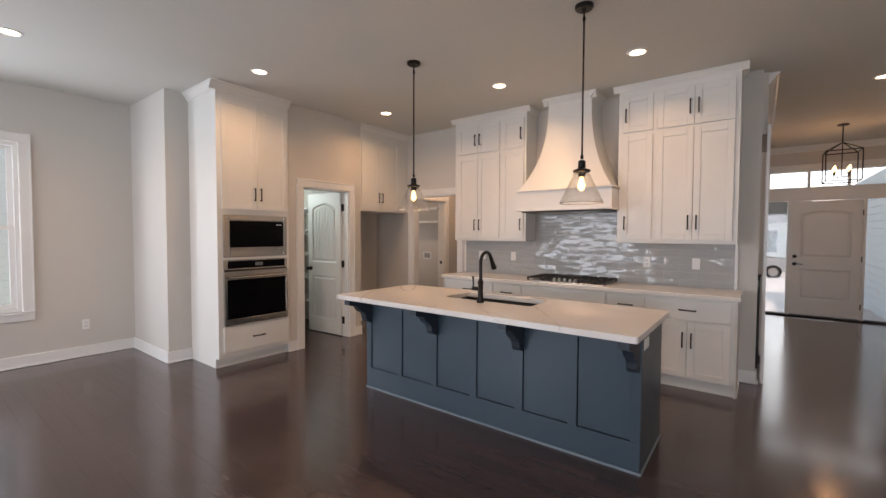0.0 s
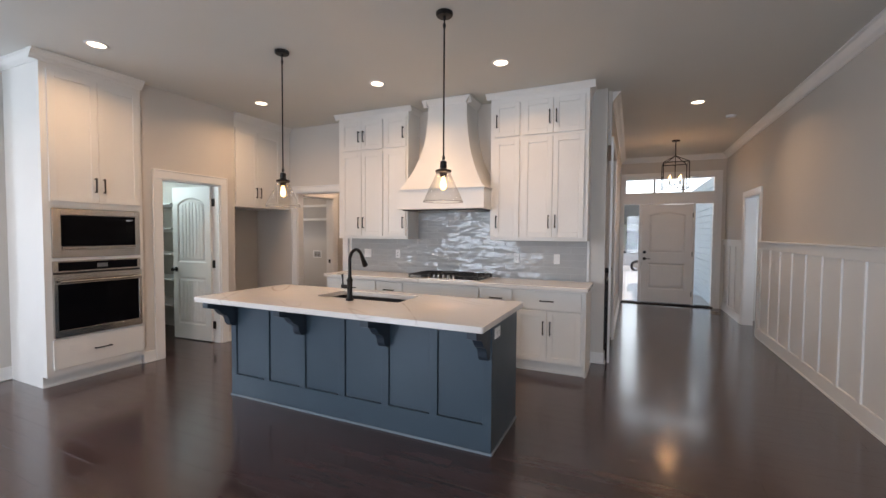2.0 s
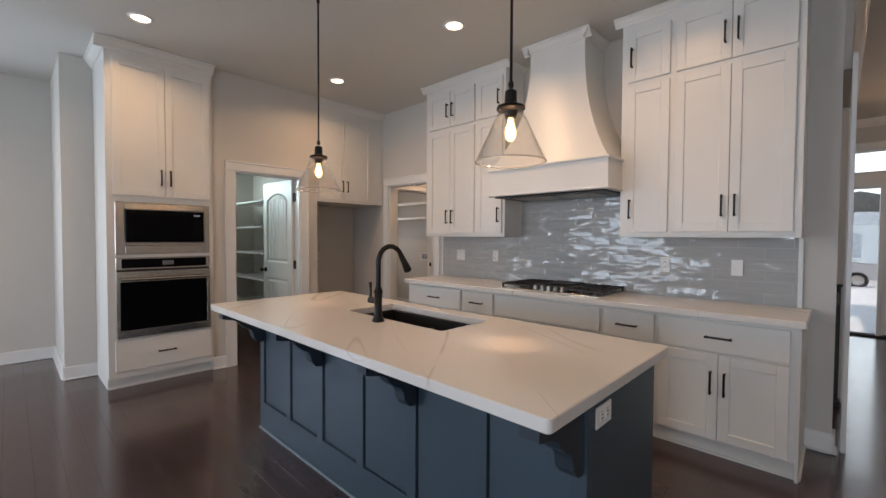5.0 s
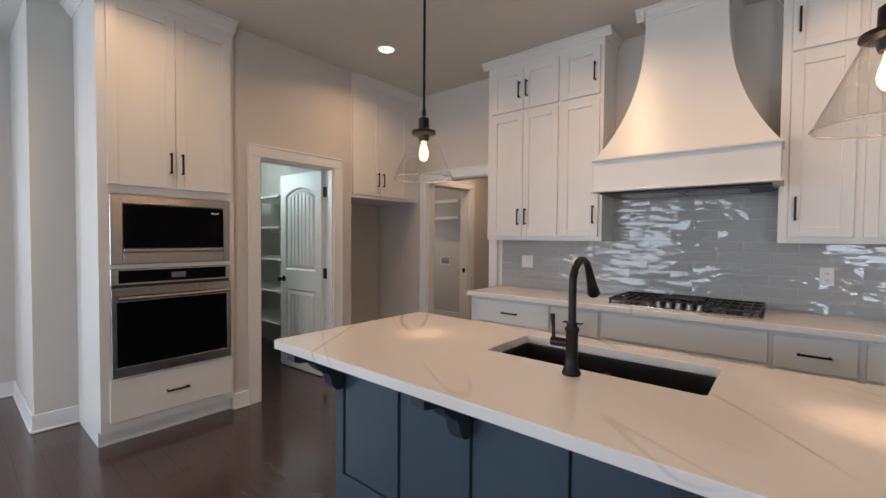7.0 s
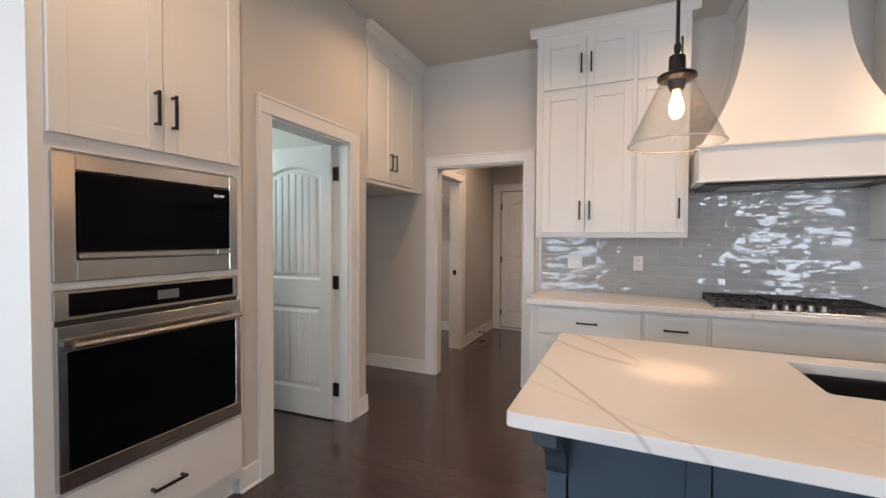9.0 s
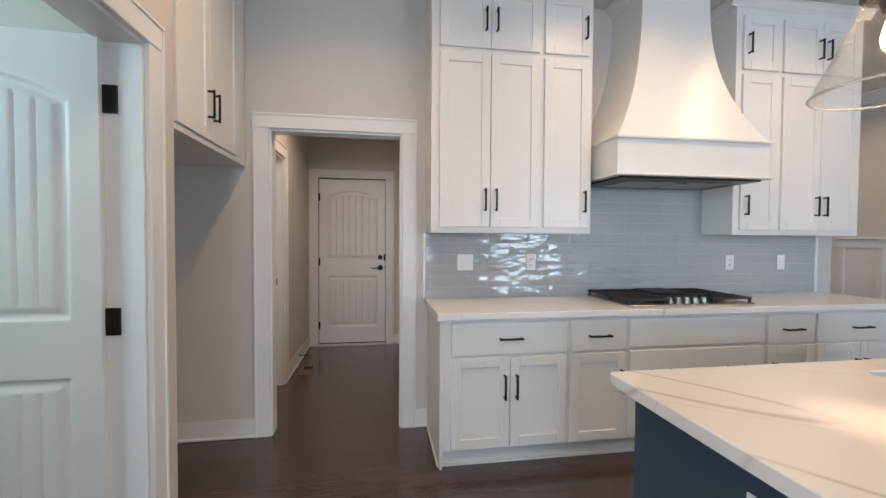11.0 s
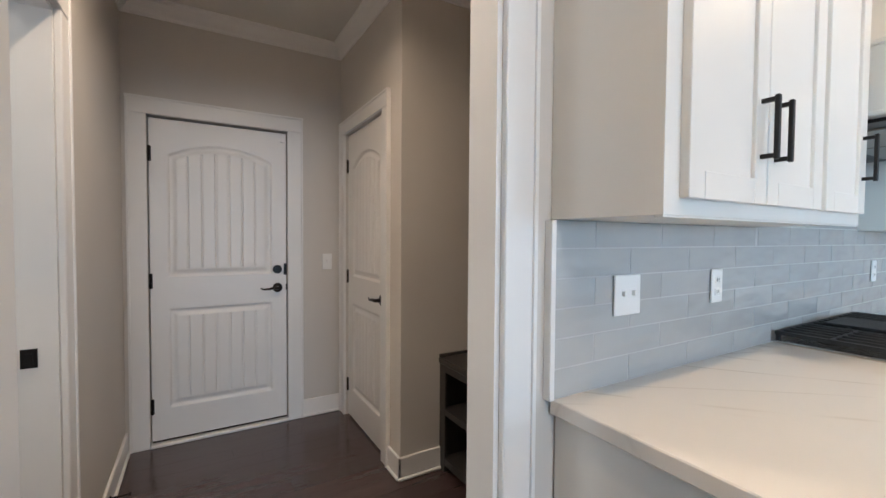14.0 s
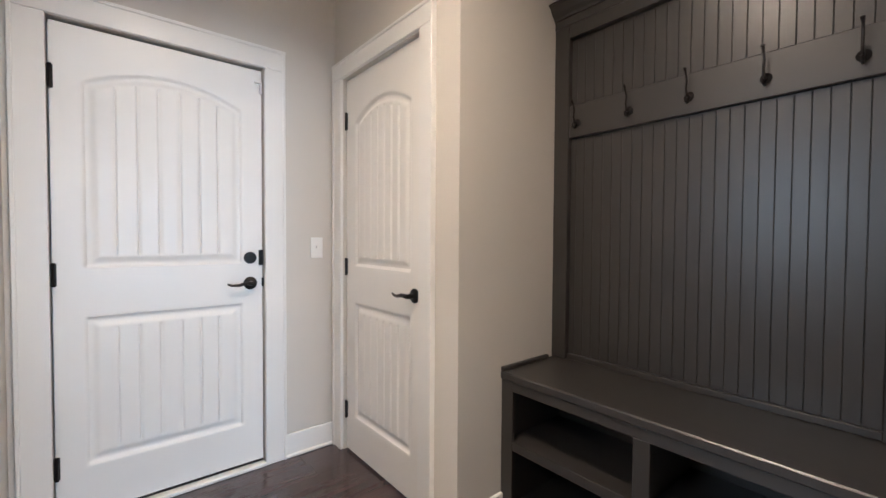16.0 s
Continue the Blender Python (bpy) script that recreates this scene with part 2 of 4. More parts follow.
BLACKGLASS.node_tree.nodes["Principled BSDF"].inputs["Specular IOR Level"].default_value = 0.05
QUARTZ = quartz()
TILE = glazed_tile()
GROUT = material("grey_grout", (0.50, 0.505, 0.50), 0.9, vary=0.05, bump=0.3)

# ---- builders ----


def box(bm, x0, x1, y0, y1, z0, z1, bevel=0.0):
    got = bmesh.ops.create_cube(bm, size=1, matrix=Matrix.LocRotScale(
        ((x0 + x1) / 2, (y0 + y1) / 2, (z0 + z1) / 2), None, (abs(x1 - x0), abs(y1 - y0), abs(z1 - z0))))
    if bevel:
        edges = list({e for v in got["verts"] for e in v.link_edges})
        bmesh.ops.bevel(bm, geom=edges, offset=bevel, segments=1, affect="EDGES", profile=0.5)


def lathe(bm, profile, segments=24, m=None):
    m = m or Matrix()
    rings = [[bm.verts.new(m @ Vector((r * math.cos(2 * math.pi * i / segments), r * math.sin(2 * math.pi * i / segments), z)))
              for i in range(segments)] for r, z in profile]
    for a, b in zip(rings, rings[1:]):
        for i in range(segments):
            j = (i + 1) % segments
            bm.faces.new((a[i], a[j], b[j], b[i]))
    for ring, flip in ((rings[0], True), (rings[-1], False)):
        bm.faces.new(ring[::-1] if flip else ring)


def prism(bm, outline, m, length):
    """An outline in the local xz plane, drawn out along local y."""
    a = [bm.verts.new(m @ Vector((x, 0, z))) for x, z in outline]
    b = [bm.verts.new(m @ Vector((x, length, z))) for x, z in outline]
    n = len(outline)
    bm.faces.new(a)
    bm.faces.new(b[::-1])
    for i in range(n):
        bm.faces.new((a[i], b[i], b[(i + 1) % n], a[(i + 1) % n]))
    bmesh.ops.recalc_face_normals(bm, faces=bm.faces)


def tube(bm, points, radius, segments=10):
    points = [Vector(p) for p in points]
    rings = []
    side = None
    for i, p in enumerate(points):
        way = (points[min(i + 1, len(points) - 1)] - points[max(i - 1, 0)]).normalized()
        side = way.orthogonal().normalized() if side is None else (side - way * side.dot(way)).normalized()
        up = way.cross(side)
        r = radius[i] if isinstance(radius, (list, tuple)) else radius
        rings.append([bm.verts.new(p + r * (math.cos(2 * math.pi * k / segments) * side + math.sin(2 * math.pi * k / segments) * up))
                      for k in range(segments)])
    for a, b in zip(rings, rings[1:]):
        for k in range(segments):
            bm.faces.new((a[k], a[(k + 1) % segments], b[(k + 1) % segments], b[k]))
    bm.faces.new(rings[0][::-1])
    bm.faces.new(rings[-1])


def finish(name, bm, mat, parent=None, smooth=False, m=None):
    me = bpy.data.meshes.new(name)
    bmesh.ops.recalc_face_normals(bm, faces=bm.faces)
    bm.to_mesh(me)
    bm.free()
    me.materials.append(mat)
    if smooth:
        for p in me.polygons:
            p.use_smooth = True
        me.set_sharp_from_angle(angle=radians(38))
    ob = new(name, me)
    if m is not None:
        ob.matrix_world = m
    if parent:
        ob.parent = parent
    return ob


def part(parent, name, mesh, m):
    ob = new(name, mesh)
    ob.matrix_world = m
    ob.parent = parent
    return ob


def boxes(name, list_of, mat, parent=None, bevel=0.0, m=None):
    bm = bmesh.new()
    for b in list_of:
        box(bm, *b, bevel=bevel)
    return finish(name, bm, mat, parent, m=m)


def thing(name, m, label, category, group="", kind=""):
    ob = new(name)
    ob.empty_display_size = 0.1
    ob.matrix_world = m
    return tagged(ob, label, category, group, kind)


def structure(ob, label, category):
    return tagged(ob, label, category, kind="structure")


def wall_along(name, axis, a0, a1, b0, b1, z0, z1, openings=(), label="smooth greige painted plaster wall", mat=None):
    """A wall that runs along x or y from a0 to a1, from b0 to b1 thick, with openings (from, to, bottom, top)."""
    pieces, at = [], a0
    for o0, o1, ob_, ot in sorted(openings):
        pieces.append((at, o0, z0, z1))
        if ob_ > z0:
            pieces.append((o0, o1, z0, ob_))
        if ot < z1:
            pieces.append((o0, o1, ot, z1))
        at = o1
    pieces.append((at, a1, z0, z1))
    bm = bmesh.new()
    for p0, p1, q0, q1 in pieces:
        if p1 - p0 < 1e-4:
            continue
        if axis == "x":
            box(bm, p0, p1, b0, b1, q0, q1)
        else:
            box(bm, b0, b1, p0, p1, q0, q1)
    return structure(finish(name, bm, mat or WALL), label, "wall")


def casing(name, m, width, height, label, board=0.095, depth=0.02, sides=3, bottom=0.0):
    """Door or window trim on a wall: opening width x height, local x along the wall, local -y out of it."""
    bm = bmesh.new()
    w = board
    zb = bottom
    box(bm, -w, 0, -depth, 0, zb, height, 0.003)
    box(bm, width, width + w, -depth, 0, zb, height, 0.003)
    box(bm, -w, width + w, -depth - 0.002, 0, height, height + w, 0.003)
    box(bm, -w - 0.006, width + w + 0.006, -depth - 0.008, 0, height + w - 0.012, height + w + 0.004, 0.003)
    for s in (-w - 0.004, width + w - 0.010):
        box(bm, s, s + 0.014, -depth - 0.006, 0, zb, height + w - 0.012, 0.002)
    if sides == 4:
        box(bm, -w, width + w, -depth - 0.002, 0, bottom - w, bottom, 0.003)
    return structure(finish(name, bm, TRIM, m=m), label, "trim")


def baseboard(x0, y0, x1, y1, out):
    """Along the line from one end to the other; out: the way from the wall into the room."""
    bm = bmesh.new()
    length = math.hypot(x1 - x0, y1 - y0)
    box(bm, 0, length, 0, 0.015, 0, 0.128, 0.004)
    box(bm, 0, length, 0, 0.026, 0, 0.018, 0.006)
    along = Vector(((x1 - x0) / length, (y1 - y0) / length, 0))
    o = Vector((*out, 0))
    m = Matrix(((along.x, o.x, 0, x0), (along.y, o.y, 0, y0), (0, 0, 1, 0), (0, 0, 0, 1)))
    bm.transform(m)
    return structure(finish("baseboard", bm, TRIM), "white painted wooden baseboard along the wall", "baseboard")


CROWN = [(0, 0), (0.012, 0), (0.018, 0.018), (0.040, 0.040), (0.066, 0.082), (0.085, 0.092), (0.085, 0.105), (0, 0.105)]


def crown(x0, y0, x1, y1, out, top, size=1.0, parent=None, mat=None, name="trim"):
    bm = bmesh.new()
    length = math.hypot(x1 - x0, y1 - y0)
    along = Vector(((x1 - x0) / length, (y1 - y0) / length, 0))
    o = Vector((*out, 0))
    m = Matrix(((o.x, along.x, 0, x0), (o.y, along.y, 0, y0), (0, 0, 1, top - 0.105 * size), (0, 0, 0, 1)))
    prism(bm, [(a * size, b * size) for a, b in CROWN], m, length)
    ob = finish(name, bm, mat or TRIM, parent)
    if not parent:
        structure(ob, "white painted crown moulding under the ceiling", "trim")
    return ob


# ---- structure ----
H = 3.048
HM = 2.743
wall_along("wall_north", "x", -5.45, 0.0, 5.055, 5.168, 0, H, [(-4.45, -3.572, 0, 2.058)])
wall_along("wall_window", "y", -4.06, 1.80, -6.45, -6.31, 0, H, [(-0.12, 0.79, 0.60, 2.42), (-1.25, -0.34, 0.60, 2.42)])
wall_along("wall_bump", "x", -6.45, -5.225, 1.80, 1.94, 0, H)
wall_along("wall_bump_return", "y", 1.94, 2.06, -5.365, -5.225, 0, H)
wall_along("wall_pantry_side", "y", 2.06, 2.875, -5.40, -5.26, 0, H)
wall_along("wall_pantry", "y", 2.875, 4.05, -4.725, -4.585, 0, H, [(3.10, 3.83, 0, 2.05)])
wall_along("wall_nook_side", "x", -5.45, -4.725, 3.91, 4.05, 0, H)
wall_along("wall_nook_back", "y", 4.05, 5.055, -5.45, -5.31, 0, H)
wall_along("wall_pantry_back", "x", -7.0, -5.40, 4.20, 4.34, 0, H)
wall_along("wall_pantry_west", "y", 1.94, 4.20, -7.0, -6.86, 0, H, [(2.25, 3.15, 1.92, 2.52)])
wall_along("wall_tower_back", "x", -5.40, -4.725, 2.875, 2.98, 0, H)
wall_along("wall_pantry_stub", "y", 3.91, 4.20, -5.45, -5.40, 0, H)
wall_along("wall_east", "y", -4.06, 10.0, 1.93, 2.07, 0, H, [(7.40, 8.24, 0, 2.05)])
wall_along("wall_south", "x", -6.45, 2.07, -4.20, -4.06, 0, H, [(a, b, 0.5, 2.4) for a, b in REAR_WINDOWS])
wall_along("wall_front", "x", -0.10, 2.07, 9.80, 9.95, 0, H, [(0.09, 1.75, 0, 2.62)])
wall_along("wall_hall_west", "y", 5.168, 9.80, -0.10, 0.04, 0, H, [(5.168, 6.25, 0, 2.45)])
wall_along("wall_stair_west", "y", 5.168, 6.6, -1.3, -1.2, 0, H)
wall_along("wall_stair_far", "x", -1.3, -0.10, 6.5, 6.6, 0, H)
wall_along("wall_side_room", "y", 7.0, 8.7, 3.4, 3.5, 0, H)
wall_along("wall_side_room_end", "x", 2.07, 3.5, 8.7, 8.8, 0, H)
wall_along("wall_side_room_start", "x", 2.07, 3.5, 6.9, 7.0, 0, H)
wall_along("wall_mud_west", "y", 5.168, 7.39, -4.72, -4.58, 0, HM + 0.1, [(5.30, 6.06, 0, 2.05)])
wall_along("wall_mud_north", "x", -7.0, -3.10, 7.39, 7.53, 0, HM + 0.1, [(-4.455, -3.640, 0, 2.065)])
wall_along("wall_closet", "y", 6.31, 7.39, -3.25, -3.13, 0, HM + 0.1, [(6.545, 7.275, 0, 2.07)])
wall_along("wall_niche_side", "x", -3.13, -2.48, 6.31, 6.43, 0, HM + 0.1)
wall_along("wall_niche_back", "y", 5.168, 6.31, -2.60, -2.48, 0, HM + 0.1)
wall_along("wall_laundry_far", "x", -6.84, -4.72, 6.95, 7.07, 0, HM + 0.1)
wall_along("wall_laundry_west", "y", 4.34, 7.39, -6.98, -6.84, 0, HM + 0.1)
wall_along("wall_closet_back", "y", 6.43, 7.39, -2.60, -2.48, 0, HM + 0.1)

structure(boxes("ceiling", [(-7.0, 3.5, -4.2, 5.125, H, H + 0.1), (-1.3, 3.5, 5.125, 9.95, H, H + 0.1)], CEILING),
          "smooth off-white painted flat ceiling", "ceiling")
structure(boxes("ceiling_mudroom", [(-7.0, -2.48, 5.168, 7.53, HM, HM + 0.1)], CEILING), "smooth off-white painted low ceiling", "ceiling")
structure(boxes("ceiling_pantry", [(-6.86, -4.725, 2.06, 3.91, 2.70, 2.75)], CEILING), "smooth white painted pantry ceiling", "ceiling")

# trim, baseboards, crown
casing("trim", pose(-4.585, 3.10, 0, 0, 0, 90), 0.73, 2.05, "white painted casing round the pantry doorway")
casing("trim", pose(-4.45, 5.055, 0), 0.878, 2.058, "white painted casing round the mudroom opening")
casing("trim", pose(-4.58, 5.30, 0, 0, 0, 90), 0.76, 2.05, "white painted casing round the laundry doorway")
casing("trim", pose(-4.455, 7.39, 0), 0.815, 2.065, "white painted casing round the mudroom outer door", board=0.100)
casing("trim", pose(-3.25, 7.275, 0, 0, 0, -90), 0.73, 2.07, "white painted casing round the closet door", board=0.090)
casing("trim", pose(1.93, 8.24, 0, 0, 0, -90), 0.84, 2.05, "white painted casing round the side room doorway")
casing("trim", pose(0.06, 9.80, 0), 1.72, 2.64, "white painted casing round the entrance door and its lights", board=0.08)
casing("trim", pose(0.04, 5.20, 0, 0, 0, 90), 1.05, 2.45, "white painted casing round the stair opening", board=0.08)


def jamb(m, width, height, depth):
    bm = bmesh.new()
    box(bm, 0, 0.014, 0, depth, 0, height - 0.014)
    box(bm, width - 0.014, width, 0, depth, 0, height - 0.014)
    box(bm, 0, width, 0, depth, height - 0.014, height)
    return structure(finish("trim", bm, TRIM, m=m), "white painted door jamb lining", "trim")


jamb(pose(-4.585, 3.10, 0, 0, 0, 90), 0.73, 2.05, 0.14)
jamb(pose(-4.45, 5.055, 0), 0.878, 2.058, 0.113)
jamb(pose(-4.58, 5.30, 0, 0, 0, 90), 0.76, 2.05, 0.14)
jamb(pose(1.93, 8.24, 0, 0, 0, -90), 0.84, 2.05, 0.14)
for line in (((-6.31, -4.06), (-6.31, 1.80), (1, 0)), ((-6.31, 1.80), (-5.225, 1.80), (0, -1)), ((-5.225, 1.785), (-5.225, 2.045), (1, 0)),
             ((-4.585, 2.877), (-4.585, 3.005), (1, 0)), ((-4.585, 3.925), (-4.585, 4.05), (1, 0)), ((-4.57, 4.05), (-5.31, 4.05), (0, 1)),
             ((-5.31, 4.05), (-5.31, 5.055), (1, 0)), ((-5.31, 5.055), (-4.545, 5.055), (0, -1)), ((-3.477, 5.055), (-3.39, 5.055), (0, -1)),
             ((-0.14, 5.055), (0.0, 5.055), (0, -1)), ((0.0, 5.04), (0.0, 5.168), (1, 0)), ((0.04, 6.33), (0.04, 9.80), (1, 0)),
             ((-4.58, 6.155), (-4.58, 7.39), (1, 0)), ((-3.540, 7.39), (-3.25, 7.39), (0, -1)), ((-3.25, 6.455), (-3.25, 6.295), (-1, 0)),
             ((-3.265, 6.31), (-2.99, 6.31), (0, -1)), ((-6.31, -4.06), (1.93, -4.06), (0, 1)), ((-6.84, 6.95), (-4.72, 6.95), (0, -1))):
    baseboard(*line[0], *line[1], line[2])
crown(1.93, -4.06, 1.93, 9.80, (-1, 0), H)
crown(0.04, 5.20, 0.04, 9.80, (1, 0), H)
crown(0.04, 9.80, 1.93, 9.80, (0, -1), H)
crown(-4.58, 5.168, -4.58, 7.39, (1, 0), HM, 0.9)
crown(-4.58, 7.39, -3.25, 7.39, (0, -1), HM, 0.9)
crown(-3.25, 6.31, -3.25, 7.39, (-1, 0), HM, 0.9)
crown(-3.25, 6.31, -2.60, 6.31, (0, -1), HM, 0.9)

# board and batten wainscot on the east wall
wains = thing("wainscot", pose(1.93, 0, 0), "white painted board and batten wainscot with a cap rail", "wainscot", kind="structure")
for a, b in ((-4.06, 7.30), (8.34, 9.80)):
    boxes("backing", [(-0.006, 0, a, b, 0.14, 1.27)], TRIM, wains)
    boxes("base", [(-0.022, 0, a, b, 0, 0.145), (-0.032, 0, a, b, 0, 0.018)], TRIM, wains, 0.003)
    boxes("rail", [(-0.024, 0, a, b, 1.255, 1.352)], TRIM, wains, 0.003)
    boxes("cap", [(-0.050, 0, a, b, 1.352, 1.374)], TRIM, wains, 0.004)
bm = bmesh.new()
box(bm, -0.022, -0.006, -0.034, 0.034, 0.145, 1.255, 0.002)
batten_mesh = finish("batten", bm, TRIM, wains, m=None)
batten_mesh.matrix_basis = pose(0, 8.80, 0)
for i in range(28):
    y = 7.24 - 0.405 * i
    part(wains, "batten", batten_mesh.data, pose(0, y, 0))
part(wains, "batten", batten_mesh.data, pose(0, 9.25, 0))


# ---- windows ----
def window(name, m, w, h, label):
    """Opening w x h at its lower corner; local x along the wall, local +y outwards, wall 0.14 thick."""
    t = thing(name, m, label, "window", kind="structure")
    boxes("frame", [(0, 0.035, 0.02, 0.12, 0, h), (w - 0.035, w, 0.02, 0.12, 0, h), (0.035, w - 0.035, 0.02, 0.12, h - 0.035, h),
                    (0.035, w - 0.035, 0.02, 0.12, 0, 0.035)], TRIM, t)
    mid = h / 2
    boxes("sash", [(0.035, 0.08, 0.05, 0.085, 0.035, mid + 0.02), (w - 0.08, w - 0.035, 0.05, 0.085, 0.035, mid + 0.02),
                   (0.08, w - 0.08, 0.05, 0.085, 0.035, 0.09), (0.08, w - 0.08, 0.05, 0.085, mid - 0.02, mid + 0.02)], TRIM, t, 0.002)
    boxes("sash", [(0.035, 0.08, 0.088, 0.115, mid - 0.02, h - 0.035), (w - 0.08, w - 0.035, 0.088, 0.115, mid - 0.02, h - 0.035),
                   (0.08, w - 0.08, 0.088, 0.115, h - 0.08, h - 0.035), (0.08, w - 0.08, 0.088, 0.115, mid - 0.02, mid + 0.018)], TRIM, t, 0.002)
    for a, b, y in ((0.09, mid - 0.02, 0.066), (mid + 0.018, h - 0.08, 0.101)):
        boxes("pane", [(0.08, w - 0.08, y, y + 0.004, a, b)], GLASS, t).visible_shadow = False
    boxes("sill", [(-0.03, w + 0.03, -0.045, 0.02, -0.022, 0.0)], TRIM, t, 0.004)
    return t


# the second window is unseen, added so that more daylight comes in
for i, y in enumerate((-0.12, -1.25)):
    window("window_%d" % (i + 1), pose(-6.31, y, 0.60, 0, 0, 90), 0.91, 1.82, "white double-hung window with clear panes in a white casing")
    casing("trim", pose(-6.31, y, 0.60, 0, 0, 90), 0.91, 1.82, "white painted casing round the window", sides=4, bottom=0.0)

# ---- doors ----


def smooth(a, b, x):
    t = max(0.0, min(1.0, (x - a) / (b - a)))
    return t * t * (3 - 2 * t)


def panel_depth(u, v, w, panels, groove):
    """Relief of a moulded door: panels (left, right, bottom, top, rise)."""
    for p0, p1, q0, q1, rise in panels:
        c, half = (p0 + p1) / 2, (p1 - p0) / 2
        top = q1 + rise * (1 - ((u - c) / half) ** 2) if rise else q1
        d = min(u - p0, p1 - u, v - q0, top - v)
        if d <= 0:
            continue
        dip = smooth(0, 0.014, d) * 0.013
        lift = smooth(0.022, 0.052, d) * 0.011
        cut = 0.0
        if groove and d > 0.05:
            k = (u - c) / groove
            cut = 0.0075 * (1 - smooth(0.001, 0.009, abs(k - round(k - 0.5) - 0.5) * groove)) * smooth(0.05, 0.056, d)
        return dip - lift + cut
    return 0.0


def door_mesh(name, w, h, panels, groove, thick=0.036, step=0.007):
    """A leaf from x 0 to w, its moulded face at y = 0 looking along -y."""
    nx, nz = int(w / step), int(h / step)
    bm = bmesh.new()
    grid = [[bm.verts.new((w * i / nx, panel_depth(w * i / nx, h * k / nz, w, panels, groove), h * k / nz)) for k in range(nz + 1)]
            for i in range(nx + 1)]
    for i in range(nx):
        for k in range(nz):
            bm.faces.new((grid[i][k], grid[i + 1][k], grid[i + 1][k + 1], grid[i][k + 1]))
    back = [bm.verts.new(p) for p in ((0, thick, 0), (w, thick, 0), (w, thick, h), (0, thick, h))]
    bm.faces.new(back[::-1])
    bm.faces.new([r[0] for r in grid][::-1] + [back[0], back[1]])
    bm.faces.new([r[-1] for r in grid] + [back[2], back[3]])
    bm.faces.new(grid[0] + [back[3], back[0]])
    bm.faces.new(grid[-1][::-1] + [back[1], back[2]])
    ob = finish(name, bm, DOORPAINT, smooth=True)
    return ob


def plank_panels(w):
    return [(0.094, w - 0.094, 1.03, 1.80, 0.085), (0.094, w - 0.094, 0.20, 0.83, 0.0)]


def lever(parent, x, z, way, knob=False):
    bm = bmesh.new()
    lathe(bm, [(0.0, 0), (0.032, 0), (0.033, 0.005), (0.026, 0.012), (0.012, 0.014), (0.011, 0.045), (0.0, 0.046)], 20, pose(x, 0, z, 90))
    if knob:
        lathe(bm, [(0.0, 0.035), (0.014, 0.036), (0.027, 0.048), (0.028, 0.058), (0.018, 0.068), (0.0, 0.069)], 20, pose(x, 0, z, 90))
    else:
        tube(bm, [(x, -0.045, z), (x + way * 0.03, -0.052, z + 0.004), (x + way * 0.065, -0.050, z - 0.004), (x + way * 0.095, -0.046, z - 0.004),
                  (x + way * 0.115, -0.044, z + 0.004)], [0.011, 0.009, 0.0075, 0.006, 0.004], 8)
    return finish("handle", bm, BLACK, parent, smooth=True)


def hinge(parent, x, z, y=0.0):
    bm = bmesh.new()
    tube(bm, [(x, y - 0.006, z - 0.048), (x, y - 0.006, z + 0.048)], 0.007, 8)
    box(bm, x - 0.010, x + 0.010, y - 0.004, y + 0.002, z - 0.045, z + 0.045)
    return finish("hinge", bm, BLACK, parent)


def hung_door(name, m, w, h, label, mesh_ob, hinge_x, lock=None, knob=False, handle_x=None):
    t = thing(name, m, label, "door", kind="structure")
    mesh_ob.parent = t
    for z in (0.22, h / 2, h - 0.22):
        if hinge_x < w / 2:
            hinge(t, hinge_x, z)
    x = handle_x if handle_x is not None else (w - 0.06 if hinge_x < w / 2 else 0.06)
    lever(t, x, 0.93, -1 if x > w / 2 else 1, knob)
    if lock:
        bm = bmesh.new()
        lathe(bm, [(0, 0), (0.030, 0), (0.031, 0.006), (0.027, 0.016), (0.0, 0.017)], 20, pose(x, 0, lock, 90))
        finish("deadbolt", bm, BLACK, t, smooth=True)
        boxes("strike_plate", [(x + 0.042, x + 0.062, -0.012, 0.004, lock - 0.04, lock + 0.04), (x + 0.056, x + 0.064, -0.010, 0.004, 0.91, 0.955)], BLACK, t, 0.002)
    return t


d1 = hung_door("door_1", pose(-4.447, 7.405, 0.032), 0.80, 2.02, "white moulded two-panel plank door with black hardware, closed",
               door_mesh("leaf", 0.80, 2.02, plank_panels(0.80), 0.079), 0.002, lock=1.06)
boxes("threshold", [(-0.008, 0.808, -0.04, 0.10, -0.032, -0.012)], TRIM, d1, 0.004)
boxes("sensor", [(0.765, 0.80, -0.012, 0.0, 1.955, 1.965), (0.79, 0.80, -0.012, 0.0, 1.90, 1.955), (0.812, 0.855, -0.026, -0.018, 1.945, 1.957)], PLASTIC, d1, 0.002)
boxes("sweep", [(0.0, 0.80, -0.004, 0.03, -0.010, -0.001)], DARKGAP, d1)
hung_door("door_2", pose(-3.236, 7.262, 0.014, 0, 0, -90), 0.71, 2.045, "white moulded two-panel closet door with black lever, closed",
          door_mesh("leaf", 0.71, 2.045, plank_panels(0.71), 0.064), 0.002)
hung_door("door_3", pose(-5.409, 3.747, 0.012, 0, 0, 3), 0.70, 2.03, "white moulded two-panel pantry door with black knob, standing open",
          door_mesh("leaf", 0.70, 2.03, plank_panels(0.70), 0.063), 0.698, knob=True)
boxes("backing", [(-0.1, 0.9, 0.07, 0.08, -0.03, 2.07)], DOORPAINT, d1)
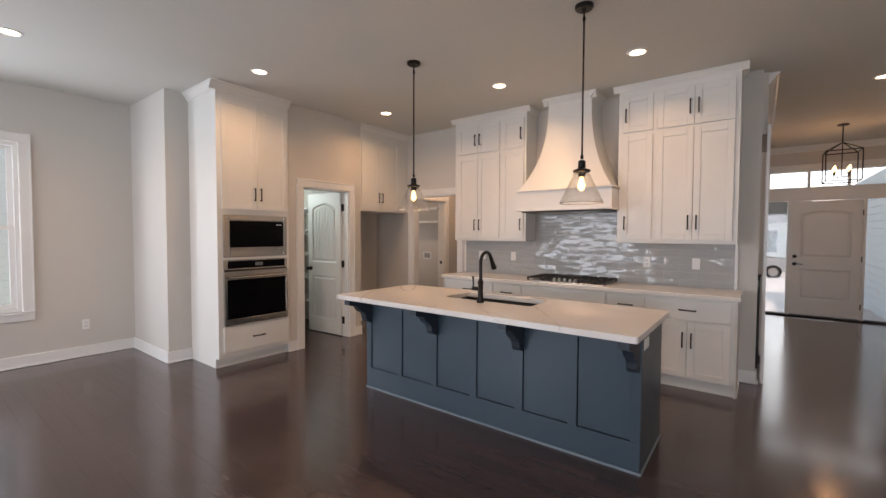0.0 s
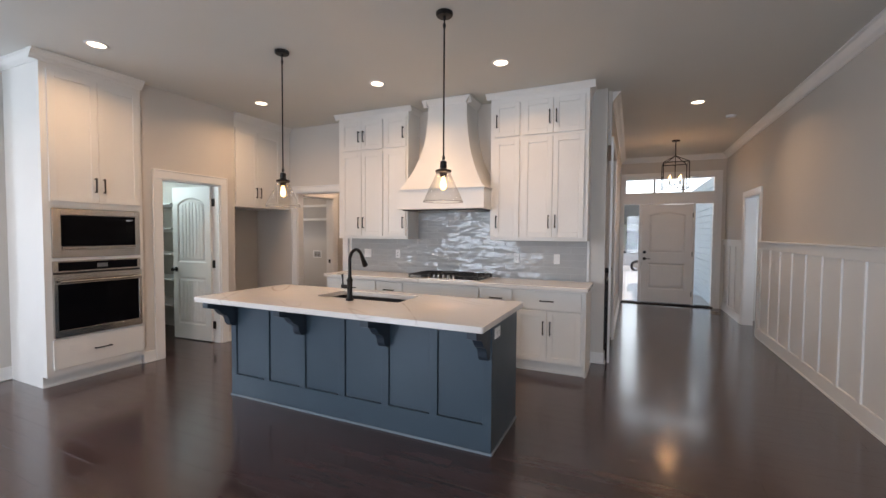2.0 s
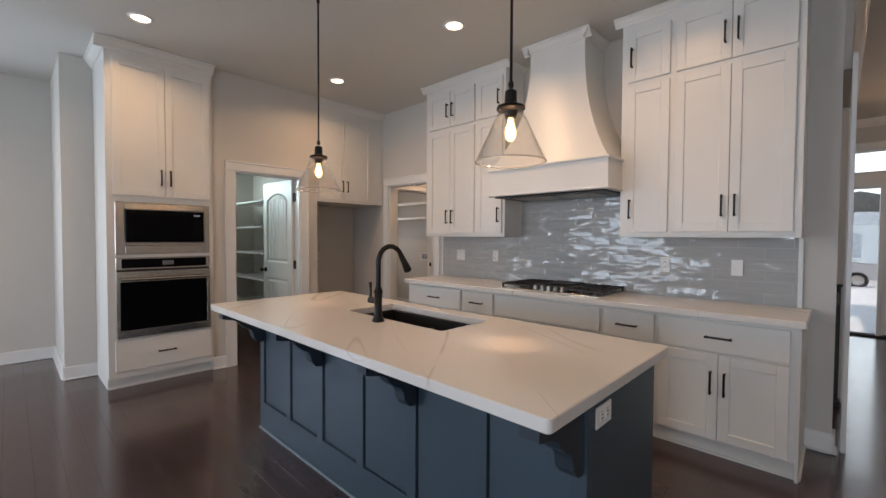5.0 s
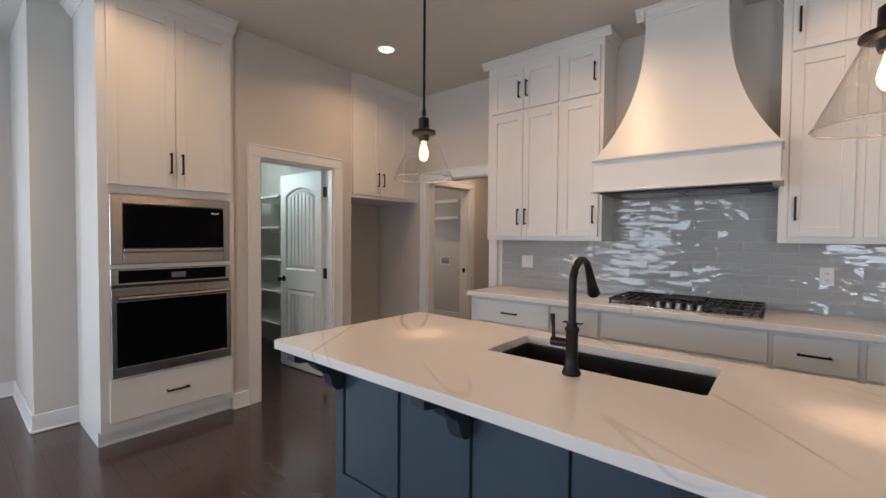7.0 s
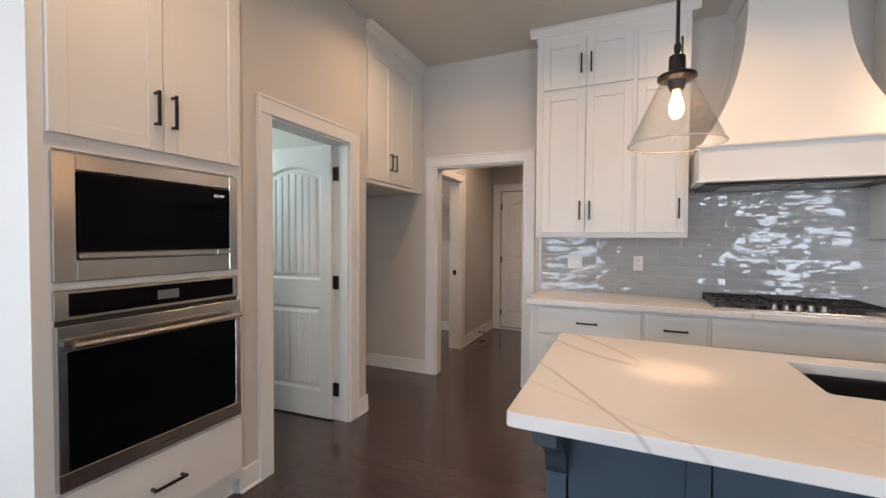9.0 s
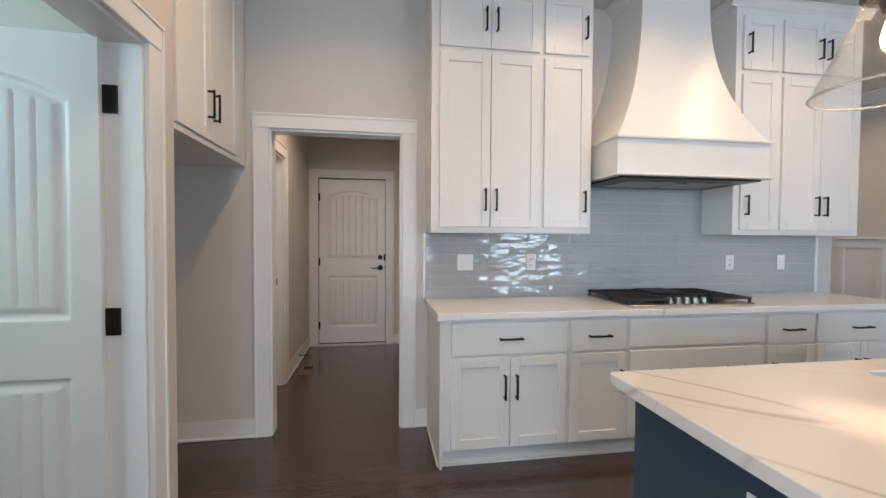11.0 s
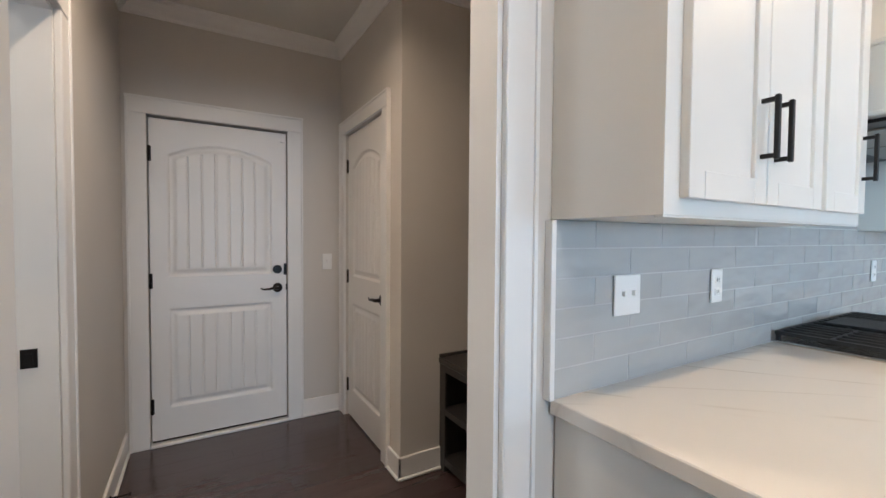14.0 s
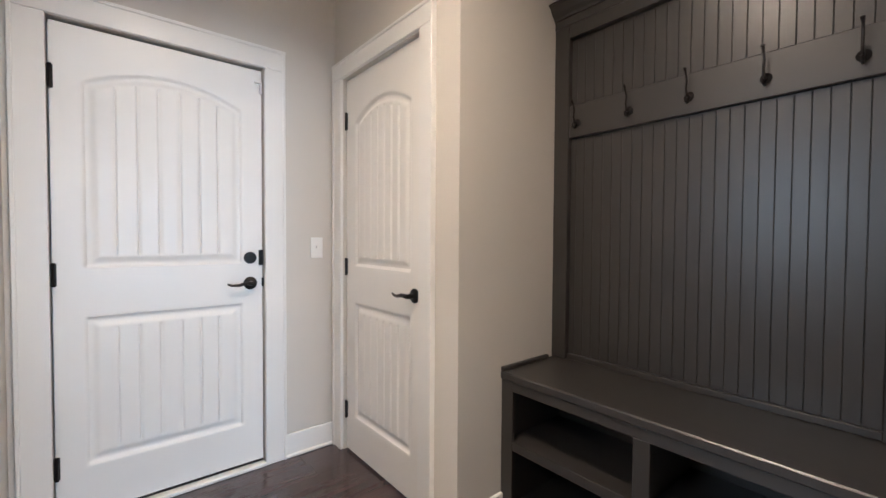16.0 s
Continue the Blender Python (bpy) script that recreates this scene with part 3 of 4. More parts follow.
for z in (0.23, 1.03, 1.83):
    structure(boxes("hinge_leaf", [(-4.722, -4.664, 3.806, 3.816, z - 0.05, z + 0.05)], BLACK), "black hinge leaf on the pantry door jamb", "hinge")
structure(boxes("strike_plate", [(-4.67, -4.63, 6.041, 6.046, 0.91, 0.97), (-4.66, -4.64, 6.039, 6.042, 0.925, 0.955)], BLACK),
          "black strike plate on the laundry door jamb", "strike plate")

# entrance door with side lights and transom
front = thing("door_4", pose(0, 9.80, 0), "white two-panel entrance door between clear side lights", "door", kind="structure")
fd = door_mesh("leaf", 0.925, 2.03, [(0.13, 0.795, 1.03, 1.80, 0.07), (0.13, 0.795, 0.28, 0.81, 0)], 0, step=0.012)
fd.parent = front
fd.matrix_basis = pose(0.462, 0.03, 0.045)
boxes("frame", [(0.06, 0.115, -0.005, 0.12, 0, 2.11), (0.405, 0.458, -0.005, 0.12, 0, 2.11), (1.391, 1.425, -0.005, 0.12, 0, 2.11),
                (1.725, 1.78, -0.005, 0.12, 0, 2.11), (0.06, 1.78, -0.008, 0.12, 2.085, 2.32), (0.06, 0.14, -0.005, 0.12, 2.32, 2.64),
                (1.73, 1.78, -0.005, 0.12, 2.32, 2.64), (0.14, 1.73, -0.005, 0.12, 2.60, 2.64), (0.66, 0.70, 0.0, 0.12, 2.32, 2.60),
                (1.18, 1.22, 0.0, 0.12, 2.32, 2.60)], TRIM, front, 0.003)
boxes("sill", [(0.08, 1.76, -0.012, 0.14, 0.0, 0.028)], DARKGAP, front, 0.004)
for a, b, c, d in ((0.115, 0.405, 0.028, 2.085), (1.425, 1.725, 0.028, 2.085), (0.14, 0.66, 2.32, 2.60), (0.70, 1.18, 2.32, 2.60), (1.22, 1.73, 2.32, 2.60)):
    boxes("pane", [(a, b, 0.06, 0.066, c, d)], GLASS, front).visible_shadow = False
for z, hnd in ((0.95, True), (1.085, False)):
    bm = bmesh.new()
    lathe(bm, [(0, 0), (0.032, 0), (0.033, 0.006), (0.027, 0.018), (0.0, 0.019)], 20, pose(0.52, 0.03, z, 90))
    if hnd:
        tube(bm, [(0.52, 0.0, z), (0.52, -0.02, z), (0.57, -0.025, z), (0.63, -0.02, z - 0.004)], 0.008, 8)
    finish("handle", bm, BLACK, front, smooth=True)

for z in (0.25, 1.06, 1.85):
    hinge(front, 1.389, z, 0.02)

# ---- kitchen cabinets ----
FRAMES = {}


def shaker(w, h, t=0.020, rail=0.058):
    """A recessed-panel cabinet door, lower left front corner at the origin, front along -y."""
    key = ("s", round(w, 3), round(h, 3))
    if key not in FRAMES:
        bm = bmesh.new()
        box(bm, 0, rail, -t, 0, 0, h, 0.0018)
        box(bm, w - rail, w, -t, 0, 0, h, 0.0018)
        box(bm, rail, w - rail, -t, 0, 0, rail, 0.0018)
        box(bm, rail, w - rail, -t, 0, h - rail, h, 0.0018)
        box(bm, rail - 0.002, w - rail + 0.002, -t + 0.009, -0.002, rail - 0.002, h - rail + 0.002)
        ob = finish("door", bm, CABINET)
        FRAMES[key] = ob.data
        bpy.data.objects.remove(ob)
    return FRAMES[key]


def slab(w, h, t=0.020):
    key = ("d", round(w, 3), round(h, 3))
    if key not in FRAMES:
        bm = bmesh.new()
        box(bm, 0, w, -t, 0, 0, h, 0.003)
        ob = finish("drawer", bm, CABINET)
        FRAMES[key] = ob.data
        bpy.data.objects.remove(ob)
    return FRAMES[key]


def pull(length):
    bm = bmesh.new()
    box(bm, -0.006, 0.006, -0.036, -0.026, 0, length, 0.0015)
    for z in (0.004, length - 0.014):
        box(bm, -0.005, 0.005, -0.028, 0.001, z, z + 0.010)
    ob = finish("handle", bm, BLACK)
    me = ob.data
    bpy.data.objects.remove(ob)
    return me


PULL = pull(0.145)


def add_door(t, x0, x1, z0, z1, grip=None):
    d = part(t, "door", shaker(x1 - x0, z1 - z0), pose(x0, 0, z0))
    if grip:
        part(d, "handle", PULL, pose(0.034 if grip[0] == "l" else x1 - x0 - 0.034, -0.020, 0.10 if grip[1] == "b" else z1 - z0 - 0.245))
    return d


def add_drawer(t, x0, x1, z0, z1, grips=(0.5,)):
    d = part(t, "drawer", slab(x1 - x0, z1 - z0), pose(x0, 0, z0))
    for g in grips:
        part(d, "handle", PULL, pose((x1 - x0) * g - 0.0725, -0.020, (z1 - z0) / 2, 0, 90, 0))
    return d


def base_cabinet(x0, x1, label):
    t = thing("base_cabinet", pose(x0, 4.475, 0), label, "cabinet", "base cabinets along the cooking wall")
    w = x1 - x0
    boxes("body", [(0, w, 0, 0.575, 0.105, 0.872)], CABINET, t, 0.001)
    boxes("toe_kick", [(0.0, w, 0.045, 0.06, 0, 0.105), (0.0, w, 0.035, 0.046, 0, 0.016)], CABINET, t)
    return t


c = base_cabinet(-3.372, -2.610, "white base cabinet with a drawer over two doors")
add_drawer(c, 0.048, 0.748, 0.665, 0.852)
add_door(c, 0.048, 0.396, 0.118, 0.650, "rt")
add_door(c, 0.400, 0.748, 0.118, 0.650, "lt")
boxes("end_panel", [(-0.016, 0, 0.0, 0.575, 0, 0.872), (-0.026, -0.016, 0.03, 0.575, 0, 0.018)], CABINET, c, 0.002)
c = base_cabinet(-2.610, -2.225, "narrow white base cabinet with a drawer over one door")
add_drawer(c, 0.014, 0.371, 0.665, 0.852)
add_door(c, 0.014, 0.371, 0.118, 0.650, "rt")
c = base_cabinet(-2.225, -1.247, "wide white base cabinet with drawers under the cooktop")
add_drawer(c, 0.014, 0.964, 0.675, 0.852, ())
add_drawer(c, 0.014, 0.964, 0.410, 0.655, (0.22, 0.78))
add_drawer(c, 0.014, 0.964, 0.118, 0.400, (0.22, 0.78))
c = base_cabinet(-1.247, -0.872, "narrow white base cabinet with a drawer over one door")
add_drawer(c, 0.014, 0.361, 0.665, 0.852)
add_door(c, 0.014, 0.361, 0.118, 0.650, "lt")
c = base_cabinet(-0.872, -0.147, "white base cabinet with a drawer over two doors")
add_drawer(c, 0.018, 0.695, 0.665, 0.852)
add_door(c, 0.018, 0.355, 0.118, 0.650, "rt")
add_door(c, 0.359, 0.695, 0.118, 0.650, "lt")
boxes("end_panel", [(0.725, 0.741, 0.0, 0.575, 0, 0.872), (0.741, 0.751, 0.03, 0.575, 0, 0.018)], CABINET, c, 0.002)
tagged(boxes("countertop", [(-3.408, -0.112, 4.43, 5.050, 0.874, 0.914)], QUARTZ, bevel=0.003),
       "white veined quartz countertop on the base cabinets", "countertop")


def wall_cabinet(x0, x1, doors, label):
    t = thing("wall_cabinet", pose(x0, 4.755, 1.378), label, "cabinet", "wall cabinets beside the hood")
    w = x1 - x0
    boxes("body", [(0, w, 0, 0.298, 0, 1.665)], CABINET, t, 0.001)
    boxes("light_rail", [(0.002, w - 0.002, 0.002, 0.02, -0.004, 0)], CABINET, t)
    for a, b, side in doors:
        add_door(t, a - x0, b - x0, 0.035, 1.135, side + "b")
        up = part(t, "door", shaker(b - a, 0.375), pose(a - x0, 0, 1.170))
        part(up, "handle", PULL, pose(0.034 if side == "l" else b - a - 0.034, -0.020, 0.10))
    top = 1.667
    for ends in (((-0.055, 0), (w + 0.055, 0), (0, -1)), ((0, 0.298), (0, 0), (-1, 0)), ((w, 0), (w, 0.298), (1, 0))):
        crown(*ends[0], *ends[1], ends[2], top, 0.58, t, CABINET, "crown")
    return t


wall_cabinet(-3.408, -2.325, [(-3.356, -3.029, "r"), (-3.025, -2.698, "l"), (-2.664, -2.352, "r")], "tall white wall cabinet with recessed-panel doors")
wall_cabinet(-1.236, -0.160, [(-1.188, -0.896, "l"), (-0.856, -0.530, "r"), (-0.526, -0.200, "l")], "tall white wall cabinet with recessed-panel doors")
structure(boxes("trim", [(-3.428, -3.410, 5.030, 5.055, 0.914, 1.376), (-0.185, -0.160, 5.030, 5.055, 0.914, 1.376)], TRIM, bevel=0.002),
          "thin white edge strip beside the backsplash", "trim")

# range hood with a swept body
hood = thing("range_hood", pose(-1.762, 5.053, 1.732), "white painted curved range hood above the cooktop", "range hood")
boxes("band", [(-0.538, 0.538, -0.566, -0.02, 0.012, 0.238)], CABINET, hood, 0.002)
boxes("lip", [(-0.553, 0.553, -0.582, -0.30, 0.0, 0.016), (-0.553, 0.553, -0.582, -0.30, 0.226, 0.246)], CABINET, hood, 0.004)
bm = bmesh.new()
rings = []
for k in range(25):
    s = k / 24
    z = 0.246 + s * 1.05
    f = (1 - s) ** 2.6
    half = 0.250 + 0.280 * f
    deep = 0.365 + 0.195 * f
    if k == 24:
        half, deep = 0.258, 0.374
    rings.append([bm.verts.new(v) for v in ((-half, 0, z), (-half, -deep, z), (half, -deep, z), (half, 0, z))])
for a, b in zip(rings, rings[1:]):
    for i in range(3):
        bm.faces.new((a[i], a[i + 1], b[i + 1], b[i]))
finish("chimney", bm, CABINET, hood, smooth=True)
for ends in (((-0.310, -0.365), (0.310, -0.365), (0, -1)), ((-0.250, 0), (-0.250, -0.42), (-1, 0)), ((0.250, -0.42), (0.250, 0), (1, 0))):
    crown(*ends[0], *ends[1], ends[2], 1.314, 0.7, hood, CABINET, "crown")
boxes("liner", [(-0.50, 0.50, -0.545, -0.04, -0.012, 0.002)], BLACK, hood, 0.004)
boxes("filter", [(-0.38, -0.01, -0.43, -0.13, -0.018, -0.010), (0.01, 0.38, -0.43, -0.13, -0.018, -0.010)], KNOB, hood, 0.003)

# oven tower
tower = thing("oven_cabinet", pose(-4.55, 2.05, 0, 0, 0, 90), "tall white oven cabinet with two upper doors and a drawer", "cabinet")
boxes("body", [(0.0, 0.825, 0.0, 0.70, 0.105, 0.45), (0.0, 0.825, 0.02, 0.70, 0.45, 1.67), (0, 0.825, 0, 0.70, 1.67, 3.03),
               (0, 0.05, 0, 0.02, 0.45, 1.67), (0.785, 0.825, 0, 0.02, 0.45, 1.67), (0.05, 0.785, 0, 0.02, 1.172, 1.198)], CABINET, tower)
boxes("toe_kick", [(0.0, 0.825, 0.075, 0.09, 0, 0.105), (0.0, 0.825, 0.066, 0.075, 0, 0.016)], CABINET, tower)
boxes("end_panel", [(-0.012, 0.0, -0.002, 0.672, 0.105, 3.03), (-0.012, 0.0, 0.075, 0.672, 0.0, 0.105)], CABINET, tower)
add_door(tower, 0.036, 0.421, 1.722, 2.905, "rb")
add_door(tower, 0.425, 0.800, 1.722, 2.905, "lb")
add_drawer(tower, 0.036, 0.802, 0.165, 0.440)
crown(-0.08, 0, 0.84, 0, (0, -1), 3.046, 0.8, tower, CABINET, "crown")
crown(-0.012, 0.68, -0.012, 0, (-1, 0), 3.046, 0.8, tower, CABINET, "crown")

micro = thing("microwave", pose(-4.552, 2.094, 1.200, 0, 0, 90), "built-in stainless steel microwave with black glass front", "microwave")
boxes("trim_frame", [(0, 0.069, -0.018, 0, 0, 0.46), (0.696, 0.745, -0.018, 0, 0, 0.46), (0.069, 0.696, -0.018, 0, 0, 0.078),
                     (0.069, 0.696, -0.018, 0, 0.400, 0.46)], STEEL, micro, 0.003)
boxes("glass_door", [(0.073, 0.692, -0.026, -0.002, 0.106, 0.396)], BLACKGLASS, micro, 0.003)
boxes("lower_strip", [(0.073, 0.620, -0.028, -0.002, 0.082, 0.103)], STEEL, micro, 0.002)
boxes("lower_strip", [(0.624, 0.692, -0.028, -0.002, 0.082, 0.103)], STEEL, micro, 0.002)
clock = [(0.610, 0.011), (0.623, 0.011), (0.640, 0.011), (0.653, 0.011)]
tagged(boxes("clock", [(x, x + 0.0022, -0.0275, -0.0262, 0.352, 0.366) for x, w in clock] + [(x + 0.005, x + 0.009, -0.0275, -0.0262, 0.358, 0.360) for x, w in clock], DISPLAY, micro), kind="stuff")
tagged(boxes("keypad", [(0.612 + 0.022 * i, 0.618 + 0.022 * i, -0.0266, -0.0262, 0.19 + 0.024 * k, 0.1915 + 0.024 * k) for i in range(3) for k in range(6)],
             material("faint_print", (0.10, 0.10, 0.10), 0.5), micro), kind="stuff")

oven = thing("wall_oven", pose(-4.552, 2.094, 0.458, 0, 0, 90), "built-in stainless steel wall oven with black glass door", "oven")
boxes("panel", [(0, 0.745, -0.018, 0, 0.604, 0.712)], STEEL, oven, 0.003)
boxes("panel_glass", [(0.042, 0.712, -0.022, -0.01, 0.618, 0.700)], BLACKGLASS, oven, 0.002)
boxes("screen", [(0.345, 0.435, -0.0235, -0.02, 0.640, 0.678)], material("dim_screen", (0.16, 0.17, 0.18), 0.2), oven)
boxes("door", [(0, 0.745, -0.034, 0, 0.0, 0.066), (0, 0.745, -0.034, 0, 0.494, 0.588), (0, 0.030, -0.034, 0, 0.066, 0.494), (0.715, 0.745, -0.034, 0, 0.066, 0.494)], STEEL, oven, 0.002)
boxes("door_glass", [(0.030, 0.715, -0.031, -0.005, 0.066, 0.494)], BLACKGLASS, oven)
boxes("badge", [(0.335, 0.41, -0.036, -0.03, 0.026, 0.032)], BLACK, oven)
boxes("gap", [(0.005, 0.74, -0.012, 0, 0.588, 0.604)], DARKGAP, oven)
bm = bmesh.new()
tube(bm, [(0.03, -0.075, 0.522), (0.20, -0.088, 0.522), (0.3725, -0.092, 0.522), (0.545, -0.088, 0.522), (0.715, -0.075, 0.522)], 0.013, 12)
for x in (0.06, 0.685):
    tube(bm, [(x, -0.03, 0.522), (x, -0.077, 0.522)], 0.008, 8)
finish("handle", bm, STEEL, oven, smooth=True)

# cabinet over the refrigerator nook
nook = thing("nook_cabinet", pose(-4.600, 4.052, 1.80, 0, 0, 90), "white two-door cabinet above the empty refrigerator nook", "cabinet")
boxes("body", [(0, 1.0, 0, 0.70, 0, 1.235)], CABINET, nook, 0.001)
add_door(nook, 0.02, 0.378, 0.03, 1.06, "rb")
add_door(nook, 0.382, 0.80, 0.03, 1.06, "lb")
boxes("rail", [(0.0, 0.87, -0.012, 0.01, -0.004, 0.022)], CABINET, nook, 0.002)
crown(0, 0, 1.0, 0, (0, -1), 1.246, 0.75, nook, CABINET, "crown")

# ---- island ----
island = thing("kitchen_island", pose(-2.95, 2.68, 0), "blue-grey painted panelled kitchen island", "kitchen island")
IW, ID = 2.41, 0.63
boxes("body", [(0, IW, 0.030, ID, 0, 0.62), (0, IW, 0.030, 0.18, 0.62, 0.872), (0, IW, 0.60, ID, 0.62, 0.872), (0, 0.70, 0.18, 0.60, 0.62, 0.872), (1.66, IW, 0.18, 0.60, 0.62, 0.872)], NAVY, island)
XS = [0.060 + 0.392 * i for i in range(6)]
rails = [(0, IW, 0, 0.030, 0, 0.195), (0, IW, 0, 0.030, 0.79, 0.872), (0, XS[0], 0, 0.030, 0.195, 0.79)]
fields = []
for i, x in enumerate(XS):
    right = XS[i + 1] if i < 5 else IW
    rails.append((right - 0.060, right, 0, 0.030, 0.195, 0.79))
    fields.append((x + 0.006, right - 0.060, 0.011, 0.030, 0.200, 0.79))
boxes("front_frame", rails, NAVY, island, 0.001)
for f in fields:
    boxes("panel", [f], NAVY, island, 0.001)
# shoe moulding in a paler blue-grey than the panels
boxes("shoe", [(-0.008, IW + 0.008, -0.010, 0, 0, 0.016), (IW, IW + 0.010, 0, ID, 0, 0.016), (-0.010, 0, 0, ID, 0, 0.016)],
      material("paler_blue_shoe", (0.20, 0.25, 0.28), 0.5), island, 0.003)
corbel_outline = [(0, 0), (0.27, 0), (0.27, -0.048), (0.245, -0.056), (0.205, -0.062), (0.170, -0.078), (0.145, -0.110), (0.120, -0.130),
                  (0.092, -0.142), (0.076, -0.168), (0.068, -0.205), (0.046, -0.232), (0.018, -0.240), (0, -0.232)]
# corbels in a darker blue than the island panels
for x in (0.068, 0.853, 1.637, 2.40):
    bm = bmesh.new()
    prism(bm, corbel_outline, Matrix(((0, 1, 0, x - 0.062), (-1, 0, 0, 0), (0, 0, 1, 0.872), (0, 0, 0, 1))), 0.062)
    finish("corbel", bm, material("darker_corbel_blue", (0.030, 0.042, 0.056), 0.4) if x < 0.1 else bpy.data.materials["darker_corbel_blue"], island)


def slab_with_hole(name, x0, x1, y0, y1, z0, z1, hole, mat):
    bm = bmesh.new()
    hx0, hx1, hy0, hy1 = hole
    xs, ys = (x0, hx0, hx1, x1), (y0, hy0, hy1, y1)
    v = [[bm.verts.new((x, y, z1)) for y in ys] for x in xs]
    faces = [bm.faces.new((v[i][j], v[i + 1][j], v[i + 1][j + 1], v[i][j + 1])) for i in range(3) for j in range(3) if (i, j) != (1, 1)]
    got = bmesh.ops.extrude_face_region(bm, geom=faces)
    bmesh.ops.translate(bm, verts=[g for g in got["geom"] if isinstance(g, bmesh.types.BMVert)], vec=(0, 0, z0 - z1))
    bmesh.ops.recalc_face_normals(bm, faces=bm.faces)
    corner = [e for e in bm.edges if abs(e.verts[0].co.z - e.verts[1].co.z) > 0.01]
    bmesh.ops.bevel(bm, geom=corner, offset=0.016, segments=4, affect="EDGES", profile=0.5)
    rim = [e for e in bm.edges if len(e.link_faces) == 2 and e.calc_face_angle(0) > 1.0]
    bmesh.ops.bevel(bm, geom=rim, offset=0.003, segments=1, affect="EDGES")
    return finish(name, bm, mat)


top = slab_with_hole("island_countertop", -3.008, -0.500, 2.375, 3.368, 0.874, 0.914, (-2.172, -1.368, 2.892, 3.252), QUARTZ)
tagged(top, "white veined quartz countertop with a sink cut-out on the island", "countertop")
sink = thing("sink", pose(-1.77, 3.072, 0.872), "black composite double-bowl undermount sink in the island", "sink")
boxes("bowl", [(-0.42, 0.42, -0.20, -0.176, -0.22, 0), (-0.42, 0.42, 0.176, 0.20, -0.22, 0), (-0.42, -0.398, -0.176, 0.176, -0.22, 0),
               (0.398, 0.42, -0.176, 0.176, -0.22, 0), (-0.398, 0.398, -0.176, 0.176, -0.235, -0.21), (-0.02, 0.01, -0.176, 0.176, -0.21, -0.06)], SINKBLACK, sink, 0.004)
for x in (-0.2, 0.2):
    bm = bmesh.new()
    lathe(bm, [(0, -0.210), (0.045, -0.210), (0.043, -0.206), (0.02, -0.207), (0, -0.207)], 20, pose(x, 0, 0))
    finish("drain", bm, STEEL, sink)

faucet = thing("faucet", pose(-1.765, 2.815, 0.914), "matte black gooseneck kitchen faucet on the island", "faucet")
bm = bmesh.new()
lathe(bm, [(0, 0), (0.031, 0), (0.033, 0.006), (0.030, 0.012), (0.028, 0.020), (0.024, 0.026), (0.021, 0.06), (0.021, 0.150), (0.025, 0.156), (0.025, 0.164),
           (0.019, 0.170), (0.017, 0.185), (0, 0.186)], 24)
finish("body", bm, BLACK, faucet, smooth=True)
arc = [(0, 0, 0.18), (0, 0, 0.29)] + [(0, 0.082 - 0.082 * math.cos(a), 0.315 + 0.085 * math.sin(a)) for a in [math.pi * k / 14 for k in range(13)]]
bm = bmesh.new()
tube(bm, arc, 0.0135, 14)
finish("spout", bm, BLACK, faucet, smooth=True)
bm = bmesh.new()
e = Vector(arc[-1])
w = (Vector(arc[-1]) - Vector(arc[-2])).normalized()
tube(bm, [e - w * 0.01, e + w * 0.02, e + w * 0.05, e + w * 0.10, e + w * 0.108], [0.014, 0.016, 0.018, 0.024, 0.020], 14)
finish("spray_head", bm, BLACK, faucet, smooth=True)
bm = bmesh.new()
tube(bm, [(-0.015, 0, 0.108), (-0.075, 0, 0.108)], [0.016, 0.017], 14)
tube(bm, [(-0.068, 0, 0.115), (-0.070, 0.002, 0.155), (-0.076, 0.004, 0.205)], [0.007, 0.006, 0.009], 10)
finish("lever", bm, BLACK, faucet, smooth=True)

# ---- cooktop ----
cook = thing("cooktop", pose(-1.74, 4.775, 0.914), "stainless gas cooktop with black cast-iron grates", "cooktop")
boxes("tray", [(-0.457, 0.457, -0.265, 0.255, 0, 0.012)], STEEL, cook, 0.004)
for gx in (-0.300, 0.0, 0.300):
    bars = []
    hw = 0.146
    y0 = -0.13 if gx == 0 else -0.245
    for y in (y0, 0.245):
        bars.append((gx - hw, gx + hw, y - 0.006, y + 0.006, 0.034, 0.048))
    for x in (gx - hw + 0.006, gx + hw - 0.006):
        bars.append((x - 0.006, x + 0.006, y0, 0.245, 0.034, 0.048))
    for k in range(1, 5):
        x = gx - hw + 2 * hw * k / 5
        bars.append((x - 0.0045, x + 0.0045, y0, 0.245, 0.036, 0.050))
    for k in range(1, 3):
        y = y0 + (0.245 - y0) * k / 3
        bars.append((gx - hw, gx + hw, y - 0.0045, y + 0.0045, 0.035, 0.049))
    for x in (gx - hw + 0.008, gx + hw - 0.008):
        for y in (y0 + 0.004, 0.241):
            bars.append((x - 0.007, x + 0.007, y - 0.007, y + 0.007, 0.012, 0.036))
    boxes("grate", bars, IRON, cook, 0.001)
boxes("griddle", [(-0.12, 0.12, -0.04, 0.20, 0.051, 0.060)], IRON, cook, 0.003)
for x, y, r in ((-0.30, 0.12, 0.045), (-0.30, -0.12, 0.036), (0.0, 0.06, 0.055), (0.30, 0.12, 0.036), (0.30, -0.12, 0.045)):
    bm = bmesh.new()
    lathe(bm, [(0, 0.012), (r, 0.012), (r, 0.020), (r * 0.85, 0.026), (0, 0.028)], 20, pose(x, y, 0))
    finish("burner", bm, IRON, cook, smooth=True)
